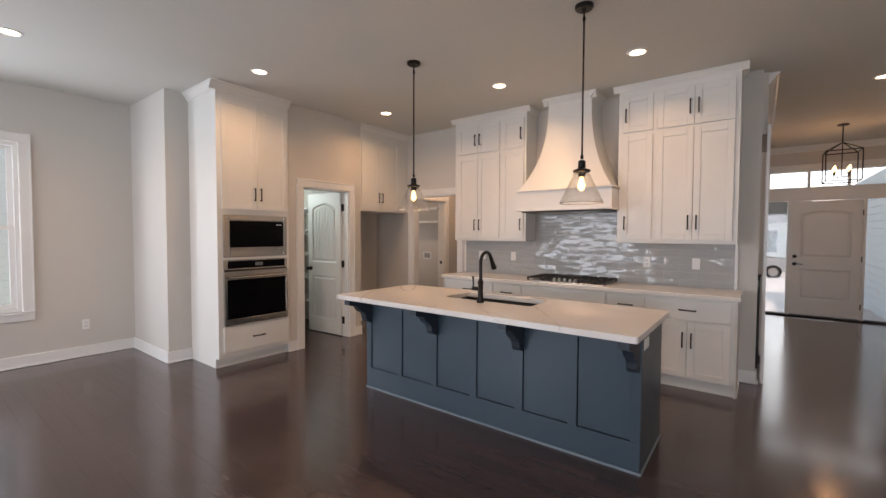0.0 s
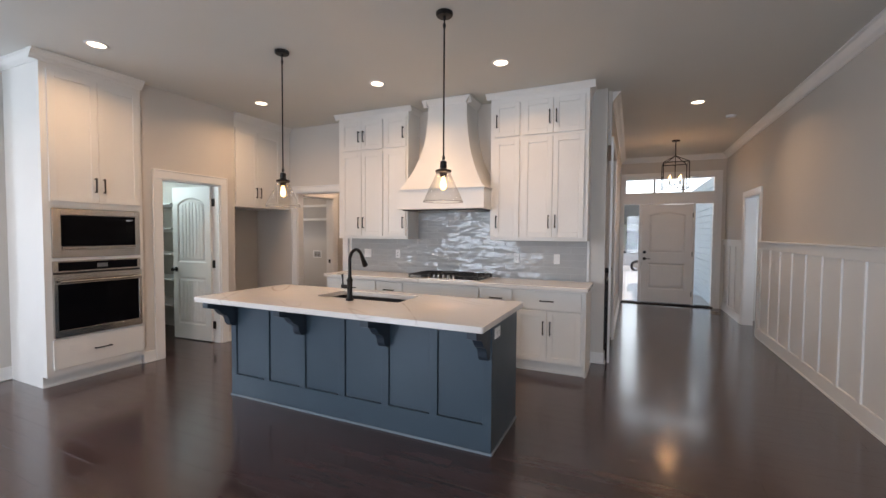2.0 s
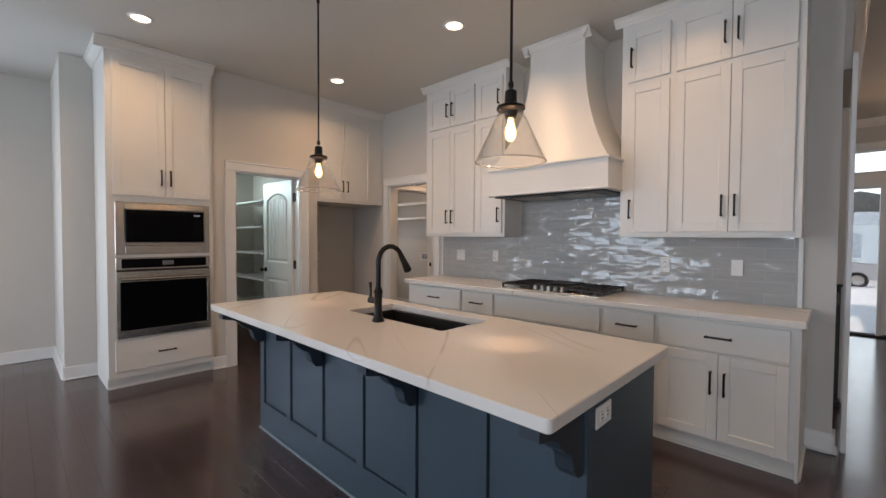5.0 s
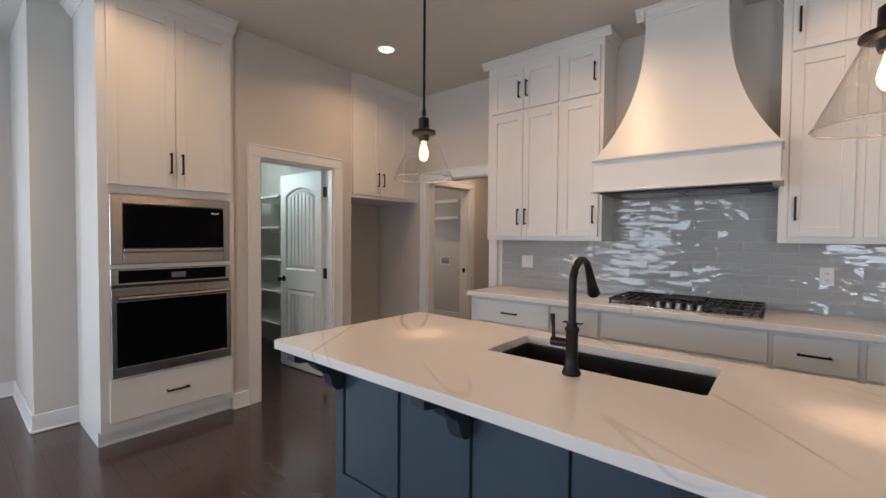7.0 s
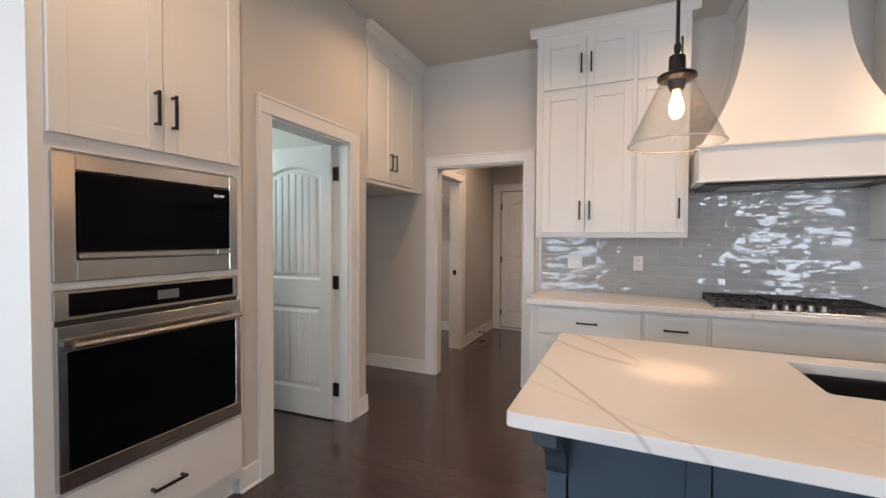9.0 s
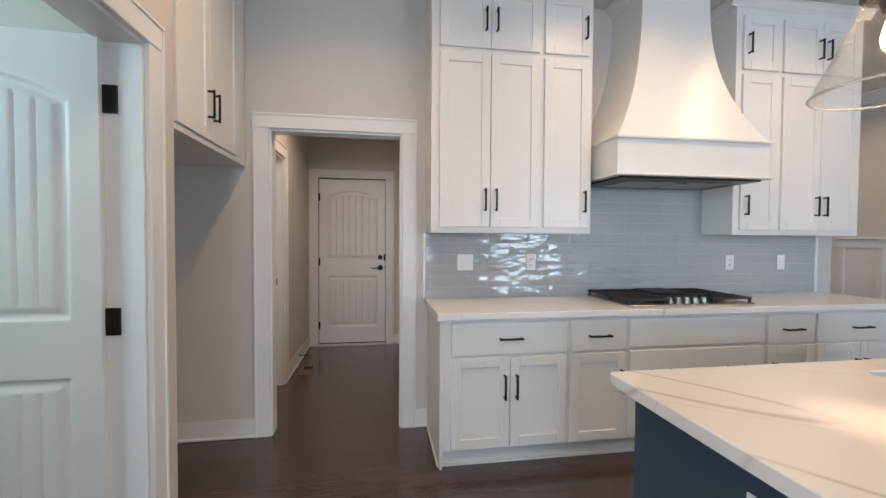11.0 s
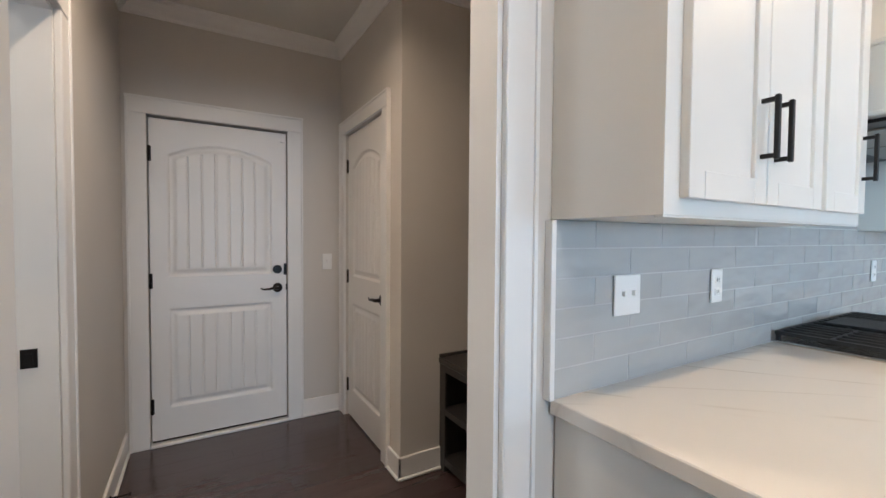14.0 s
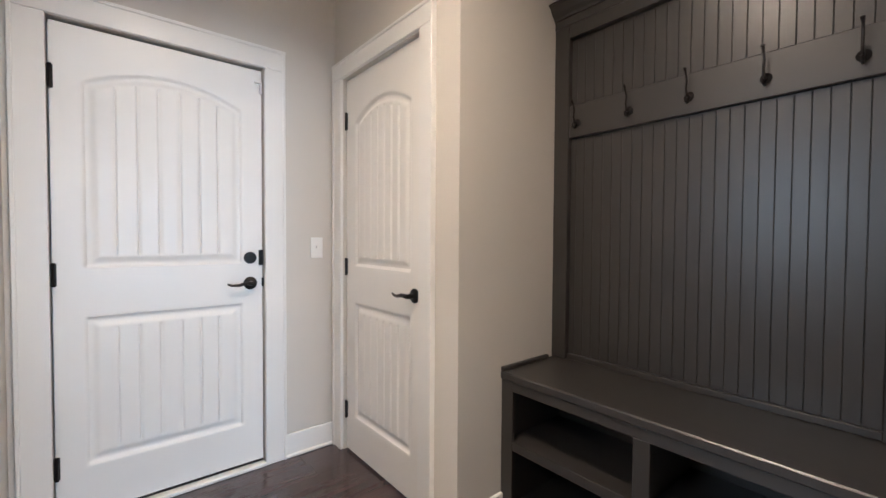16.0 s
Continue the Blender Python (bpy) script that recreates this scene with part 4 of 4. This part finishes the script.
for k in range(5):
    bm = bmesh.new()
    lathe(bm, [(0, 0.012), (0.025, 0.012), (0.025, 0.018), (0.021, 0.020), (0.019, 0.044), (0.014, 0.048), (0, 0.048)], 18, pose(-0.124 + 0.062 * k, -0.205, 0))
    finish("knob", bm, KNOB, cook, smooth=True)


# ---- pendants, downlights, lantern ----
def pendant(x, y):
    t = thing("pendant_lamp", pose(x, y, 0), "black pendant lamp with a clear seeded glass cone shade, lit", "pendant lamp", "pendants over the island")
    bm = bmesh.new()
    lathe(bm, [(0, 3.047), (0.062, 3.047), (0.062, 3.030), (0.054, 3.020), (0.012, 3.018), (0.010, 3.000), (0, 2.999)], 24)
    finish("canopy", bm, BLACK, t, smooth=True)
    bm = bmesh.new()
    tube(bm, [(0, 0, 3.0), (0, 0, 1.995)], 0.0062, 10)
    for z in (2.955, 2.005):
        lathe(bm, [(0, z - 0.016), (0.009, z - 0.014), (0.012, z), (0.009, z + 0.014), (0, z + 0.016)], 12)
    finish("rod", bm, BLACK, t, smooth=True)
    bm = bmesh.new()
    lathe(bm, [(0, 1.986), (0.014, 1.984), (0.025, 1.976), (0.026, 1.930), (0.034, 1.922), (0.058, 1.914), (0.060, 1.902), (0.052, 1.897), (0.030, 1.894), (0.022, 1.866), (0, 1.865)], 24)
    finish("cap", bm, BLACK, t, smooth=True)
    bm = bmesh.new()
    seg = 40
    prof = [(0.050, 1.898), (0.054, 1.884), (0.145, 1.690), (0.1485, 1.685), (0.147, 1.680), (0.143, 1.683)]
    rings_ = [[bm.verts.new((r * math.cos(2 * math.pi * i / seg), r * math.sin(2 * math.pi * i / seg), z)) for i in range(seg)] for r, z in prof]
    for a, b in zip(rings_, rings_[1:]):
        for i in range(seg):
            bm.faces.new((a[i], a[(i + 1) % seg], b[(i + 1) % seg], b[i]))
    g = finish("shade", bm, SHADEGLASS, t, smooth=True)
    g.visible_shadow = False
    bm = bmesh.new()
    tube(bm, [(0.1475 * math.cos(2 * math.pi * i / 40), 0.1475 * math.sin(2 * math.pi * i / 40), 1.684) for i in range(41)], 0.0028, 6)
    finish("rim", bm, RIMGLASS, t, smooth=True).visible_shadow = False
    bm = bmesh.new()
    lathe(bm, [(0, 1.768), (0.012, 1.772), (0.021, 1.786), (0.024, 1.804), (0.020, 1.826), (0.013, 1.850), (0.011, 1.864), (0, 1.865)], 16)
    b = finish("bulb", bm, BULBGLOW, t, smooth=True)
    b.visible_shadow = False


for x, y in PENDANTS:
    pendant(x, y)

for cx, cy in CANS:
    t = thing("downlight", pose(cx, cy, H), "white recessed ceiling downlight, lit", "downlight", "recessed downlights in the ceiling")
    bm = bmesh.new()
    lathe(bm, [(0.062, -0.003), (0.066, -0.008), (0.080, -0.007), (0.086, 0.0), (0.062, 0.0)], 32)
    finish("ring", bm, TRIM, t, smooth=True)
    bm = bmesh.new()
    lathe(bm, [(0, -0.0035), (0.062, -0.0035), (0.062, -0.002), (0, -0.002)], 32)
    finish("lens", bm, CANGLOW, t)
t = thing("downlight", pose(-4.05, 5.80, HM), "white recessed ceiling downlight, lit", "downlight", "recessed downlights in the ceiling")
bm = bmesh.new()
lathe(bm, [(0.062, -0.003), (0.066, -0.008), (0.080, -0.007), (0.086, 0.0), (0.062, 0.0)], 32)
finish("ring", bm, TRIM, t, smooth=True)

lantern = thing("lantern_chandelier", pose(0.915, 8.19, 0), "black open-cage lantern chandelier with candle bulbs, lit", "chandelier")
bm = bmesh.new()
lathe(bm, [(0, 3.046), (0.065, 3.046), (0.062, 3.028), (0.012, 3.022), (0, 3.02)], 20)
tube(bm, [(0, 0, 3.03), (0, 0, 2.78)], 0.008, 8)
r = 0.188
for a, b in ((-r, -r), (r, -r), (r, r), (-r, r)):
    tube(bm, [(a, b, 2.235), (a, b, 2.66), (0, 0, 2.79)], 0.0075, 6)
for z in (2.235, 2.66):
    for p, q in (((-r, -r), (r, -r)), ((r, -r), (r, r)), ((r, r), (-r, r)), ((-r, r), (-r, -r))):
        tube(bm, [(*p, z), (*q, z)], 0.0075, 6)
tube(bm, [(0, 0, 2.79), (0, 0, 2.30)], 0.006, 8)
for k in range(4):
    a = math.pi / 4 + k * math.pi / 2
    tube(bm, [(0, 0, 2.31), (0.06 * math.cos(a), 0.06 * math.sin(a), 2.295), (0.11 * math.cos(a), 0.11 * math.sin(a), 2.31), (0.11 * math.cos(a), 0.11 * math.sin(a), 2.38)],
         [0.005, 0.005, 0.006, 0.010], 8)
finish("cage", bm, BLACK, lantern)
for k in range(4):
    a = math.pi / 4 + k * math.pi / 2
    bm = bmesh.new()
    lathe(bm, [(0, 2.38), (0.010, 2.385), (0.017, 2.41), (0.012, 2.44), (0.003, 2.465), (0, 2.466)], 12, pose(0.11 * math.cos(a), 0.11 * math.sin(a), 0))
    finish("bulb", bm, BULBGLOW, lantern, smooth=True).visible_shadow = False

bm = bmesh.new()
lathe(bm, [(0, -0.03), (0.05, -0.03), (0.06, -0.012), (0.06, 0), (0, 0)], 20)
tagged(finish("smoke_detector", bm, PLASTIC, smooth=True, m=pose(1.44, 6.8, H)), "round white smoke detector on the ceiling", "smoke detector")

# ---- pantry and laundry ----
for z in (0.45, 0.80, 1.15, 1.50, 1.84):
    s = tagged(boxes("pantry_shelf", [(-6.84, -6.46, 2.08, 3.90, z - 0.02, z), (-6.855, -6.84, 2.08, 3.90, z - 0.06, z - 0.02)], TRIM, bevel=0.002),
               "white painted pantry shelf on cleats", "shelf", "pantry shelves")
    s2 = tagged(boxes("pantry_shelf", [(-6.46, -5.42, 3.72, 4.18, z - 0.02, z), (-6.46, -5.42, 4.185, 4.2, z - 0.06, z - 0.02)], TRIM, bevel=0.002),
                "white painted pantry shelf on cleats", "shelf", "pantry shelves")
tagged(boxes("laundry_shelf", [(-6.83, -5.2, 6.62, 6.945, 1.715, 1.735), (-6.83, -5.2, 6.62, 6.63, 1.69, 1.715)], WIRE, bevel=0.002), "white laundry shelf on the wall", "shelf", "laundry shelves")
tagged(boxes("laundry_shelf", [(-6.83, -5.2, 6.62, 6.945, 1.985, 2.005), (-6.83, -5.2, 6.62, 6.63, 1.96, 1.985)], WIRE, bevel=0.002), "white laundry shelf on the wall", "shelf", "laundry shelves")
wb = thing("washer_outlet_box", pose(-5.72, 6.95, 1.0), "white recessed washer outlet box on the wall", "outlet box")
boxes("frame", [(-0.11, 0.11, -0.008, 0, -0.075, -0.055), (-0.11, 0.11, -0.008, 0, 0.055, 0.075), (-0.11, -0.085, -0.008, 0, -0.055, 0.055), (0.085, 0.11, -0.008, 0, -0.055, 0.055)], PLASTIC, wb, 0.001)
boxes("inside", [(-0.085, 0.085, -0.003, 0, -0.055, 0.055)], material("box_inside", (0.35, 0.35, 0.35), 0.6), wb)
for vx in (-0.05, 0.03):
    boxes("valve", [(vx, vx + 0.02, -0.03, 0, -0.03, 0.0)], STEEL, wb, 0.003)


# ---- plates ----
def plate(m, gangs, kind, label):
    t = thing("outlet" if kind == "outlet" else "light_switch", m, label, "outlet" if kind == "outlet" else "light switch", "wall plates")
    w = 0.035 + 0.023 * (gangs - 1)
    boxes("cover", [(-w, w, -0.006, 0, -0.058, 0.058)], PLASTIC, t, 0.002)
    for g in range(gangs):
        x = (g - (gangs - 1) / 2) * 0.046
        if kind == "outlet":
            boxes("socket", [(x - 0.017, x + 0.017, -0.008, -0.004, z - 0.014, z + 0.014) for z in (-0.021, 0.021)], PLASTIC, t, 0.003)
            boxes("slots", [(x + d - 0.0015, x + d + 0.0015, -0.0086, -0.007, z - 0.006, z + 0.006) for z in (-0.021, 0.021) for d in (-0.006, 0.006)], DARKGAP, t)["kind"] = "stuff"
        else:
            boxes("toggle", [(x - 0.005, x + 0.005, -0.016, -0.004, -0.002, 0.012)], PLASTIC, t, 0.001)
    return t


plate(pose(-3.125, 5.034, 1.168), 2, "switch", "white double light switch plate on the backsplash")
plate(pose(-2.635, 5.034, 1.168), 1, "outlet", "white power outlet on the backsplash")
plate(pose(-0.985, 5.034, 1.160), 1, "outlet", "white power outlet on the backsplash")
plate(pose(-0.515, 5.034, 1.160), 1, "switch", "white light switch on the backsplash")
plate(pose(-6.308, 1.315, 0.38, 0, 0, 90), 1, "outlet", "white power outlet low on the wall")
plate(pose(-0.540, 2.790, 0.792, 0, 90, 90), 1, "outlet", "white power outlet on the island end")
plate(pose(-2.952, 2.852, 0.765, 0, 90, -90), 1, "outlet", "white power outlet on the island end")
plate(pose(-3.36, 7.388, 1.14), 1, "switch", "white light switch beside the mudroom door")
plate(pose(-5.308, 4.45, 1.10, 0, 0, 90), 1, "outlet", "white power outlet in the refrigerator nook")
plate(pose(-5.33, 6.948, 0.92), 1, "outlet", "white power outlet on the laundry wall")

# floor registers
for rx, ry in ((-4.44, 6.45), (1.72, 9.2)):
    v = thing("floor_register", pose(rx, ry, 0), "tan metal floor register set in the planks", "floor vent", "floor registers")
    tan = material("tan_metal", (0.24, 0.18, 0.13), 0.5, metal=0.3) if rx < 0 else bpy.data.materials["tan_metal"]
    boxes("rim", [(-0.07, -0.045, -0.15, 0.15, 0, 0.004), (0.045, 0.07, -0.15, 0.15, 0, 0.004), (-0.045, 0.045, -0.15, -0.125, 0, 0.004), (-0.045, 0.045, 0.125, 0.15, 0, 0.004)], tan, v, 0.001)
    boxes("well", [(-0.045, 0.045, -0.125, 0.125, -0.001, 0.001)], DARKGAP, v)
    boxes("louvre", [(-0.045, 0.045, -0.12 + 0.016 * k, -0.112 + 0.016 * k, 0.001, 0.0035) for k in range(9)], tan, v)
bm = bmesh.new()
lathe(bm, [(0, 0), (0.012, 0), (0.012, 0.006), (0.006, 0.008), (0.005, 0.07), (0.009, 0.072), (0.009, 0.085), (0, 0.086)], 12, pose(0, 0, 0, 0, 90, 0))
tagged(finish("door_stop", bm, BLACK, smooth=True, m=pose(-4.565, 6.75, 0.07)), "black spring door stop on the baseboard", "door stop")

# ---- stair rail in the hall opening ----
rail = thing("stair_railing", pose(-0.02, 5.22, 0), "black iron stair railing with a newel post", "railing")
boxes("newel", [(-0.03, 0.045, 0.87, 0.945, 0, 0.98), (-0.045, 0.06, 0.855, 0.96, 0, 0.05), (-0.04, 0.055, 0.86, 0.955, 0.98, 1.0)], BLACK, rail, 0.004)
boxes("handrail", [(-0.025, 0.035, 0, 0.87, 0.90, 0.94)], BLACK, rail, 0.006)
boxes("baluster", [(-0.002, 0.012, 0.10 + 0.11 * k, 0.114 + 0.11 * k, 0, 0.90) for k in range(7)], BLACK, rail)

# ---- mudroom bench ----
bench = thing("mudroom_bench", pose(-2.60, 5.168, 0), "charcoal painted built-in mudroom bench with hooks and cubbies", "hall bench")
BL = 1.140
boxes("seat", [(-0.415, -0.002, 0, BL, 0.612, 0.645)], GREY, bench, 0.005)
boxes("seat_edging", [(-0.41, -0.10, BL - 0.016, BL, 0.645, 0.662)], GREY, bench, 0.002)
boxes("carcass", [(-0.39, -0.01, BL - 0.02, BL, 0, 0.612), (-0.39, -0.01, 0, 0.02, 0, 0.612), (-0.39, -0.01, 0.545, 0.565, 0.05, 0.612), (-0.39, -0.01, 0.02, BL - 0.02, 0.05, 0.07),
                  (-0.02, -0.004, 0.02, BL - 0.02, 0.07, 0.612), (-0.38, -0.02, 0.565, BL - 0.02, 0.335, 0.355), (-0.38, -0.02, 0.02, 0.545, 0.335, 0.355),
                  (-0.35, -0.33, 0.0, BL, 0, 0.05)], GREY, bench)
boxes("face_frame", [(-0.405, -0.39, BL - 0.06, BL, 0, 0.612), (-0.405, -0.39, 0, 0.05, 0, 0.612), (-0.405, -0.39, 0.528, 0.582, 0.04, 0.57), (-0.405, -0.39, 0.05, BL - 0.06, 0.57, 0.612),
                     (-0.405, -0.39, 0.05, BL - 0.06, 0.04, 0.085), (-0.405, -0.39, 0.582, BL - 0.06, 0.325, 0.365), (-0.405, -0.39, 0.05, 0.528, 0.325, 0.365)], GREY, bench, 0.002)
boxes("back_frame", [(-0.060, -0.002, BL - 0.075, BL, 0.645, 2.16), (-0.060, -0.002, 0, 0.06, 0.645, 2.16), (-0.060, -0.002, 0.06, BL - 0.075, 2.10, 2.16),
                     (-0.052, -0.002, 0.06, BL - 0.075, 1.655, 1.80), (-0.046, -0.002, 0.06, BL - 0.075, 0.645, 0.67)], GREY, bench, 0.003)
crown(-0.060, 0, -0.060, BL, (-1, 0), 2.262, 0.62, bench, GREY, "crown")
boxes("top_board", [(-0.06, -0.002, 0, BL, 2.16, 2.262)], GREY, bench)
backing = boxes("back_panel", [(-0.028, -0.002, 0.06, BL - 0.075, 0.67, 2.10)], GREY, bench)
bm = bmesh.new()
box(bm, -0.0035, 0, 0, 0.0415, 0, 0.985, 0.0016)
low = finish("slat", bm, GREY, backing)
bm = bmesh.new()
box(bm, -0.0035, 0, 0, 0.0415, 0, 0.300, 0.0016)
high = finish("slat", bm, GREY, backing)
low.matrix_basis, high.matrix_basis = pose(-0.028, 0.0625, 0.67), pose(-0.028, 0.0625, 1.80)
for k in range(1, 24):
    part(backing, "slat", low.data, pose(-0.028, 0.0625 + 0.0425 * k, 0.67))
    part(backing, "slat", high.data, pose(-0.028, 0.0625 + 0.0425 * k, 1.80))
for y in (0.122, 0.342, 0.567, 0.787, 1.022):
    bm = bmesh.new()
    lathe(bm, [(0, 0), (0.016, 0), (0.017, 0.004), (0.010, 0.010), (0, 0.011)], 14, pose(-0.052, y, 1.715, 0, -90, 0))
    tube(bm, [(-0.055, y, 1.715), (-0.078, y, 1.712), (-0.088, y, 1.735), (-0.080, y, 1.765), (-0.092, y, 1.795), (-0.104, y, 1.806)], [0.005, 0.0045, 0.004, 0.004, 0.0035, 0.006], 8)
    tube(bm, [(-0.060, y, 1.710), (-0.072, y, 1.690), (-0.090, y, 1.692), (-0.095, y, 1.706)], [0.004, 0.004, 0.0035, 0.005], 8)
    finish("hook", bm, BLACK, bench, smooth=True)

# ---- outdoors ----
structure(boxes("ground", [(-400, 400, -400, 400, -0.82, -0.62)], GRASS), "green lawn round the house", "ground")
structure(boxes("porch", [(-1.5, 3.0, 9.96, 12.2, -0.62, -0.06)], CONCRETE, bevel=0.01), "pale concrete porch slab", "porch")
structure(boxes("road", [(-60, 60, 22, 31, -0.619, -0.605)], CONCRETE), "pale concrete street", "road")
structure(boxes("pavement", [(-9.0, 1.8, 12.2, 22, -0.62, -0.30)], CONCRETE), "pale concrete driveway and front walk", "pavement")
side = thing("garage_wing", pose(1.85, 9.96, 0), "pale blue lap-sided wing beside the porch", "house")
boxes("wall", [(0.03, 5.0, 0, 6.0, -0.62, 2.75)], SIDING_BLUE, side)
tagged(boxes("siding", [(0.0, 0.03, 0, 6.0, -0.2 + 0.15 * k, -0.055 + 0.15 * k) for k in range(19)], SIDING_BLUE, side, 0.006), kind="stuff")
plate(pose(1.85, 11.4, 0.35, 0, 0, -90), 1, "outlet", "white outdoor power outlet on the siding")
house = thing("neighbour_house", pose(0.3, 37, -0.62), "white gabled house across the street", "house")
boxes("wall", [(-6, 7, 0, 8, 0, 3.0)], SIDING_WHITE, house)
bm = bmesh.new()
prism(bm, [(-6.6, 2.9), (7.6, 2.9), (0.5, 4.9)], pose(0, -0.5, 0), 9)
finish("roof", bm, ROOF, house)
for wx in (-4.2, -0.4, 3.6):
    for wz in (0.9,):
        boxes("window", [(wx, wx + 1.1, -0.06, 0.0, wz, wz + 1.5)], BLACKGLASS, house)
        boxes("frame", [(wx - 0.12, wx, -0.09, 0, wz - 0.12, wz + 1.62), (wx + 1.1, wx + 1.22, -0.09, 0, wz - 0.12, wz + 1.62),
                        (wx, wx + 1.1, -0.09, 0, wz + 1.5, wz + 1.62), (wx, wx + 1.1, -0.09, 0, wz - 0.12, wz)], TRIM, house)
west = thing("blue_house", pose(-16, -7, -0.62), "pale blue lap-sided house beyond the side lawn", "house")
boxes("wall", [(-8, 0, 0, 18, 0, 6.2)], SIDING_BLUE, west)
tagged(boxes("siding", [(0, 0.03, 0, 18, 0.2 * k, 0.19 + 0.2 * k) for k in range(31)], SIDING_BLUE, west, 0.008), kind="stuff")
bm = bmesh.new()
prism(bm, [(-8.6, 6.1), (0.6, 6.1), (-4, 9.0)], pose(0, -0.5, 0), 19)
finish("roof", bm, ROOF, west)
glow = emitter("bright_haze", (0.76, 0.90, 1.0), 5.0)
structure(boxes("backdrop", [(-90, 90, 90, 90.2, -1, 60)], glow), "plain bright hazy sky in the distance", "backdrop")
car = thing("parked_car", pose(-0.83, 26.0, -0.605), "white sedan parked along the street", "car")
bm = bmesh.new()
prism(bm, [(-2.2, 0.35), (2.2, 0.35), (2.25, 0.75), (1.9, 0.95), (1.1, 1.02), (0.5, 1.45), (-0.9, 1.47), (-1.7, 1.05), (-2.2, 0.98)], pose(0, -0.85, 0), 1.7)
finish("body", bm, CARPAINT, car)
bm = bmesh.new()
prism(bm, [(0.95, 1.03), (0.45, 1.39), (-0.85, 1.41), (-1.5, 1.06)], pose(0, -0.86, 0), 1.72)
finish("window", bm, BLACKGLASS, car)
for wx in (-1.4, 1.4):
    for wy in (-0.88, 0.68):
        bm = bmesh.new()
        lathe(bm, [(0, 0), (0.30, 0), (0.33, 0.03), (0.33, 0.17), (0.30, 0.2), (0, 0.2)], 20, pose(wx, wy + 0.2, 0.33, 90))
        wheel = finish("wheel", bm, RUBBER, car)
        bm = bmesh.new()
        lathe(bm, [(0, -0.01), (0.21, -0.01), (0.20, 0.21), (0, 0.21)], 16, pose(wx, wy + 0.2, 0.33, 90))
        finish("rim", bm, STEEL, wheel)

# ---- backsplash tiles ----
splash = thing("backsplash", pose(0, 5.055, 0), "glossy wavy pale grey subway tile backsplash", "backsplash", kind="structure")
boxes("grout", [(-3.410, -0.185, -0.0166, -0.001, 0.914, 1.377), (-2.324, -1.237, -0.0166, -0.001, 1.377, 1.740)], GROUT, splash)


def tile_mesh(w, h):
    nx, nz = max(1, round(w / 0.04)), max(1, round(h / 0.026))
    bm = bmesh.new()
    grid = [[bm.verts.new((w * i / nx, -0.019 if 0 < i < nx and 0 < k < nz else -0.0178, h * k / nz)) for k in range(nz + 1)] for i in range(nx + 1)]
    for i in range(nx):
        for k in range(nz):
            bm.faces.new((grid[i][k], grid[i + 1][k], grid[i + 1][k + 1], grid[i][k + 1]))
    for line, flip in ((grid[0], 0), (grid[-1], 1), ([g[0] for g in grid], 1), ([g[-1] for g in grid], 0)):
        low_ = [bm.verts.new((v.co.x, -0.010, v.co.z)) for v in line]
        bm.faces.new(line + low_[::-1])
    ob = finish("tile", bm, TILE, smooth=True)
    me = ob.data
    bpy.data.objects.remove(ob)
    return me


TILES = {}
TW, TH, GAP = 0.305, 0.0738, 0.0042
tilt = random.Random(8)
row = 0
z = 0.9155
while z < 1.73:
    spans = [(-2.322, -1.239, 1.737)]
    if z < 1.36:
        spans = [(-3.408, -0.187, 9.0)] if z + TH < 1.377 else [(-3.408, -2.326, 1.377), (-2.324, -1.238, 9.0), (-1.236, -0.187, 1.377)]
    for s0, s1, limit in spans:
        h = min(TH, limit - z)
        x = -3.408 - (TW / 2 if row % 2 else 0)
        while x < s1:
            a, b = max(x, s0), min(x + TW - GAP, s1)
            if b - a > 0.015 and h > 0.012:
                key = (round(b - a, 3), round(h, 3))
                if key not in TILES:
                    TILES[key] = tile_mesh(*key)
                part(splash, "tile", TILES[key], pose(a, 0, z, tilt.uniform(-0.4, 0.4), 0, tilt.uniform(-0.15, 0.15)))
            x += TW
    z += TH + GAP
    row += 1

# ---- plank floor ----
floor = structure(boxes("floor", [(-6.45, 2.07, -4.2, 1.8, -0.10, -0.013), (-7.0, 2.07, 1.8, 9.96, -0.10, -0.013), (2.07, 3.5, 6.9, 8.8, -0.10, -0.013)], DARKGAP), "dark walnut plank floor with a satin finish", "floor")
PW = 0.127
PLANKS = {}
bulk = bmesh.new()
rng = random.Random(5)
for r in range(int(14.1 / PW)):
    y0 = -4.18 + r * PW
    x = -7.0 - rng.random() * 1.2
    left = -6.45 if y0 < 1.8 else -6.98
    right = 3.48 if 6.9 <= y0 < 8.8 else 2.07
    while x < right:
        length = rng.choice((0.9, 1.2, 1.5, 1.8))
        near = (0.25 < y0 < 4.55 and x + length > -4.9 and x < 1.95) or (4.5 <= y0 < 7.4 and -4.9 < x + length and x < -3.2)
        y1, x1 = y0 + PW - 0.0004, x + length - 0.0006
        if near and x > left and x1 < right:
            if length not in PLANKS:
                bm = bmesh.new()
                box(bm, 0, length - 0.0006, 0, PW - 0.0004, -0.0125, 0, 0.0005)
                ob = finish("plank", bm, PLANK)
                PLANKS[length] = ob.data
                bpy.data.objects.remove(ob)
            part(floor, "plank", PLANKS[length], pose(x, y0, 0))
        elif min(x1, right) - max(x, left) > 0.01:
            box(bulk, max(x, left), min(x1, right), y0, y1, -0.0125, 0)
        x += length
tagged(finish("planks", bulk, PLANK, floor), kind="stuff")
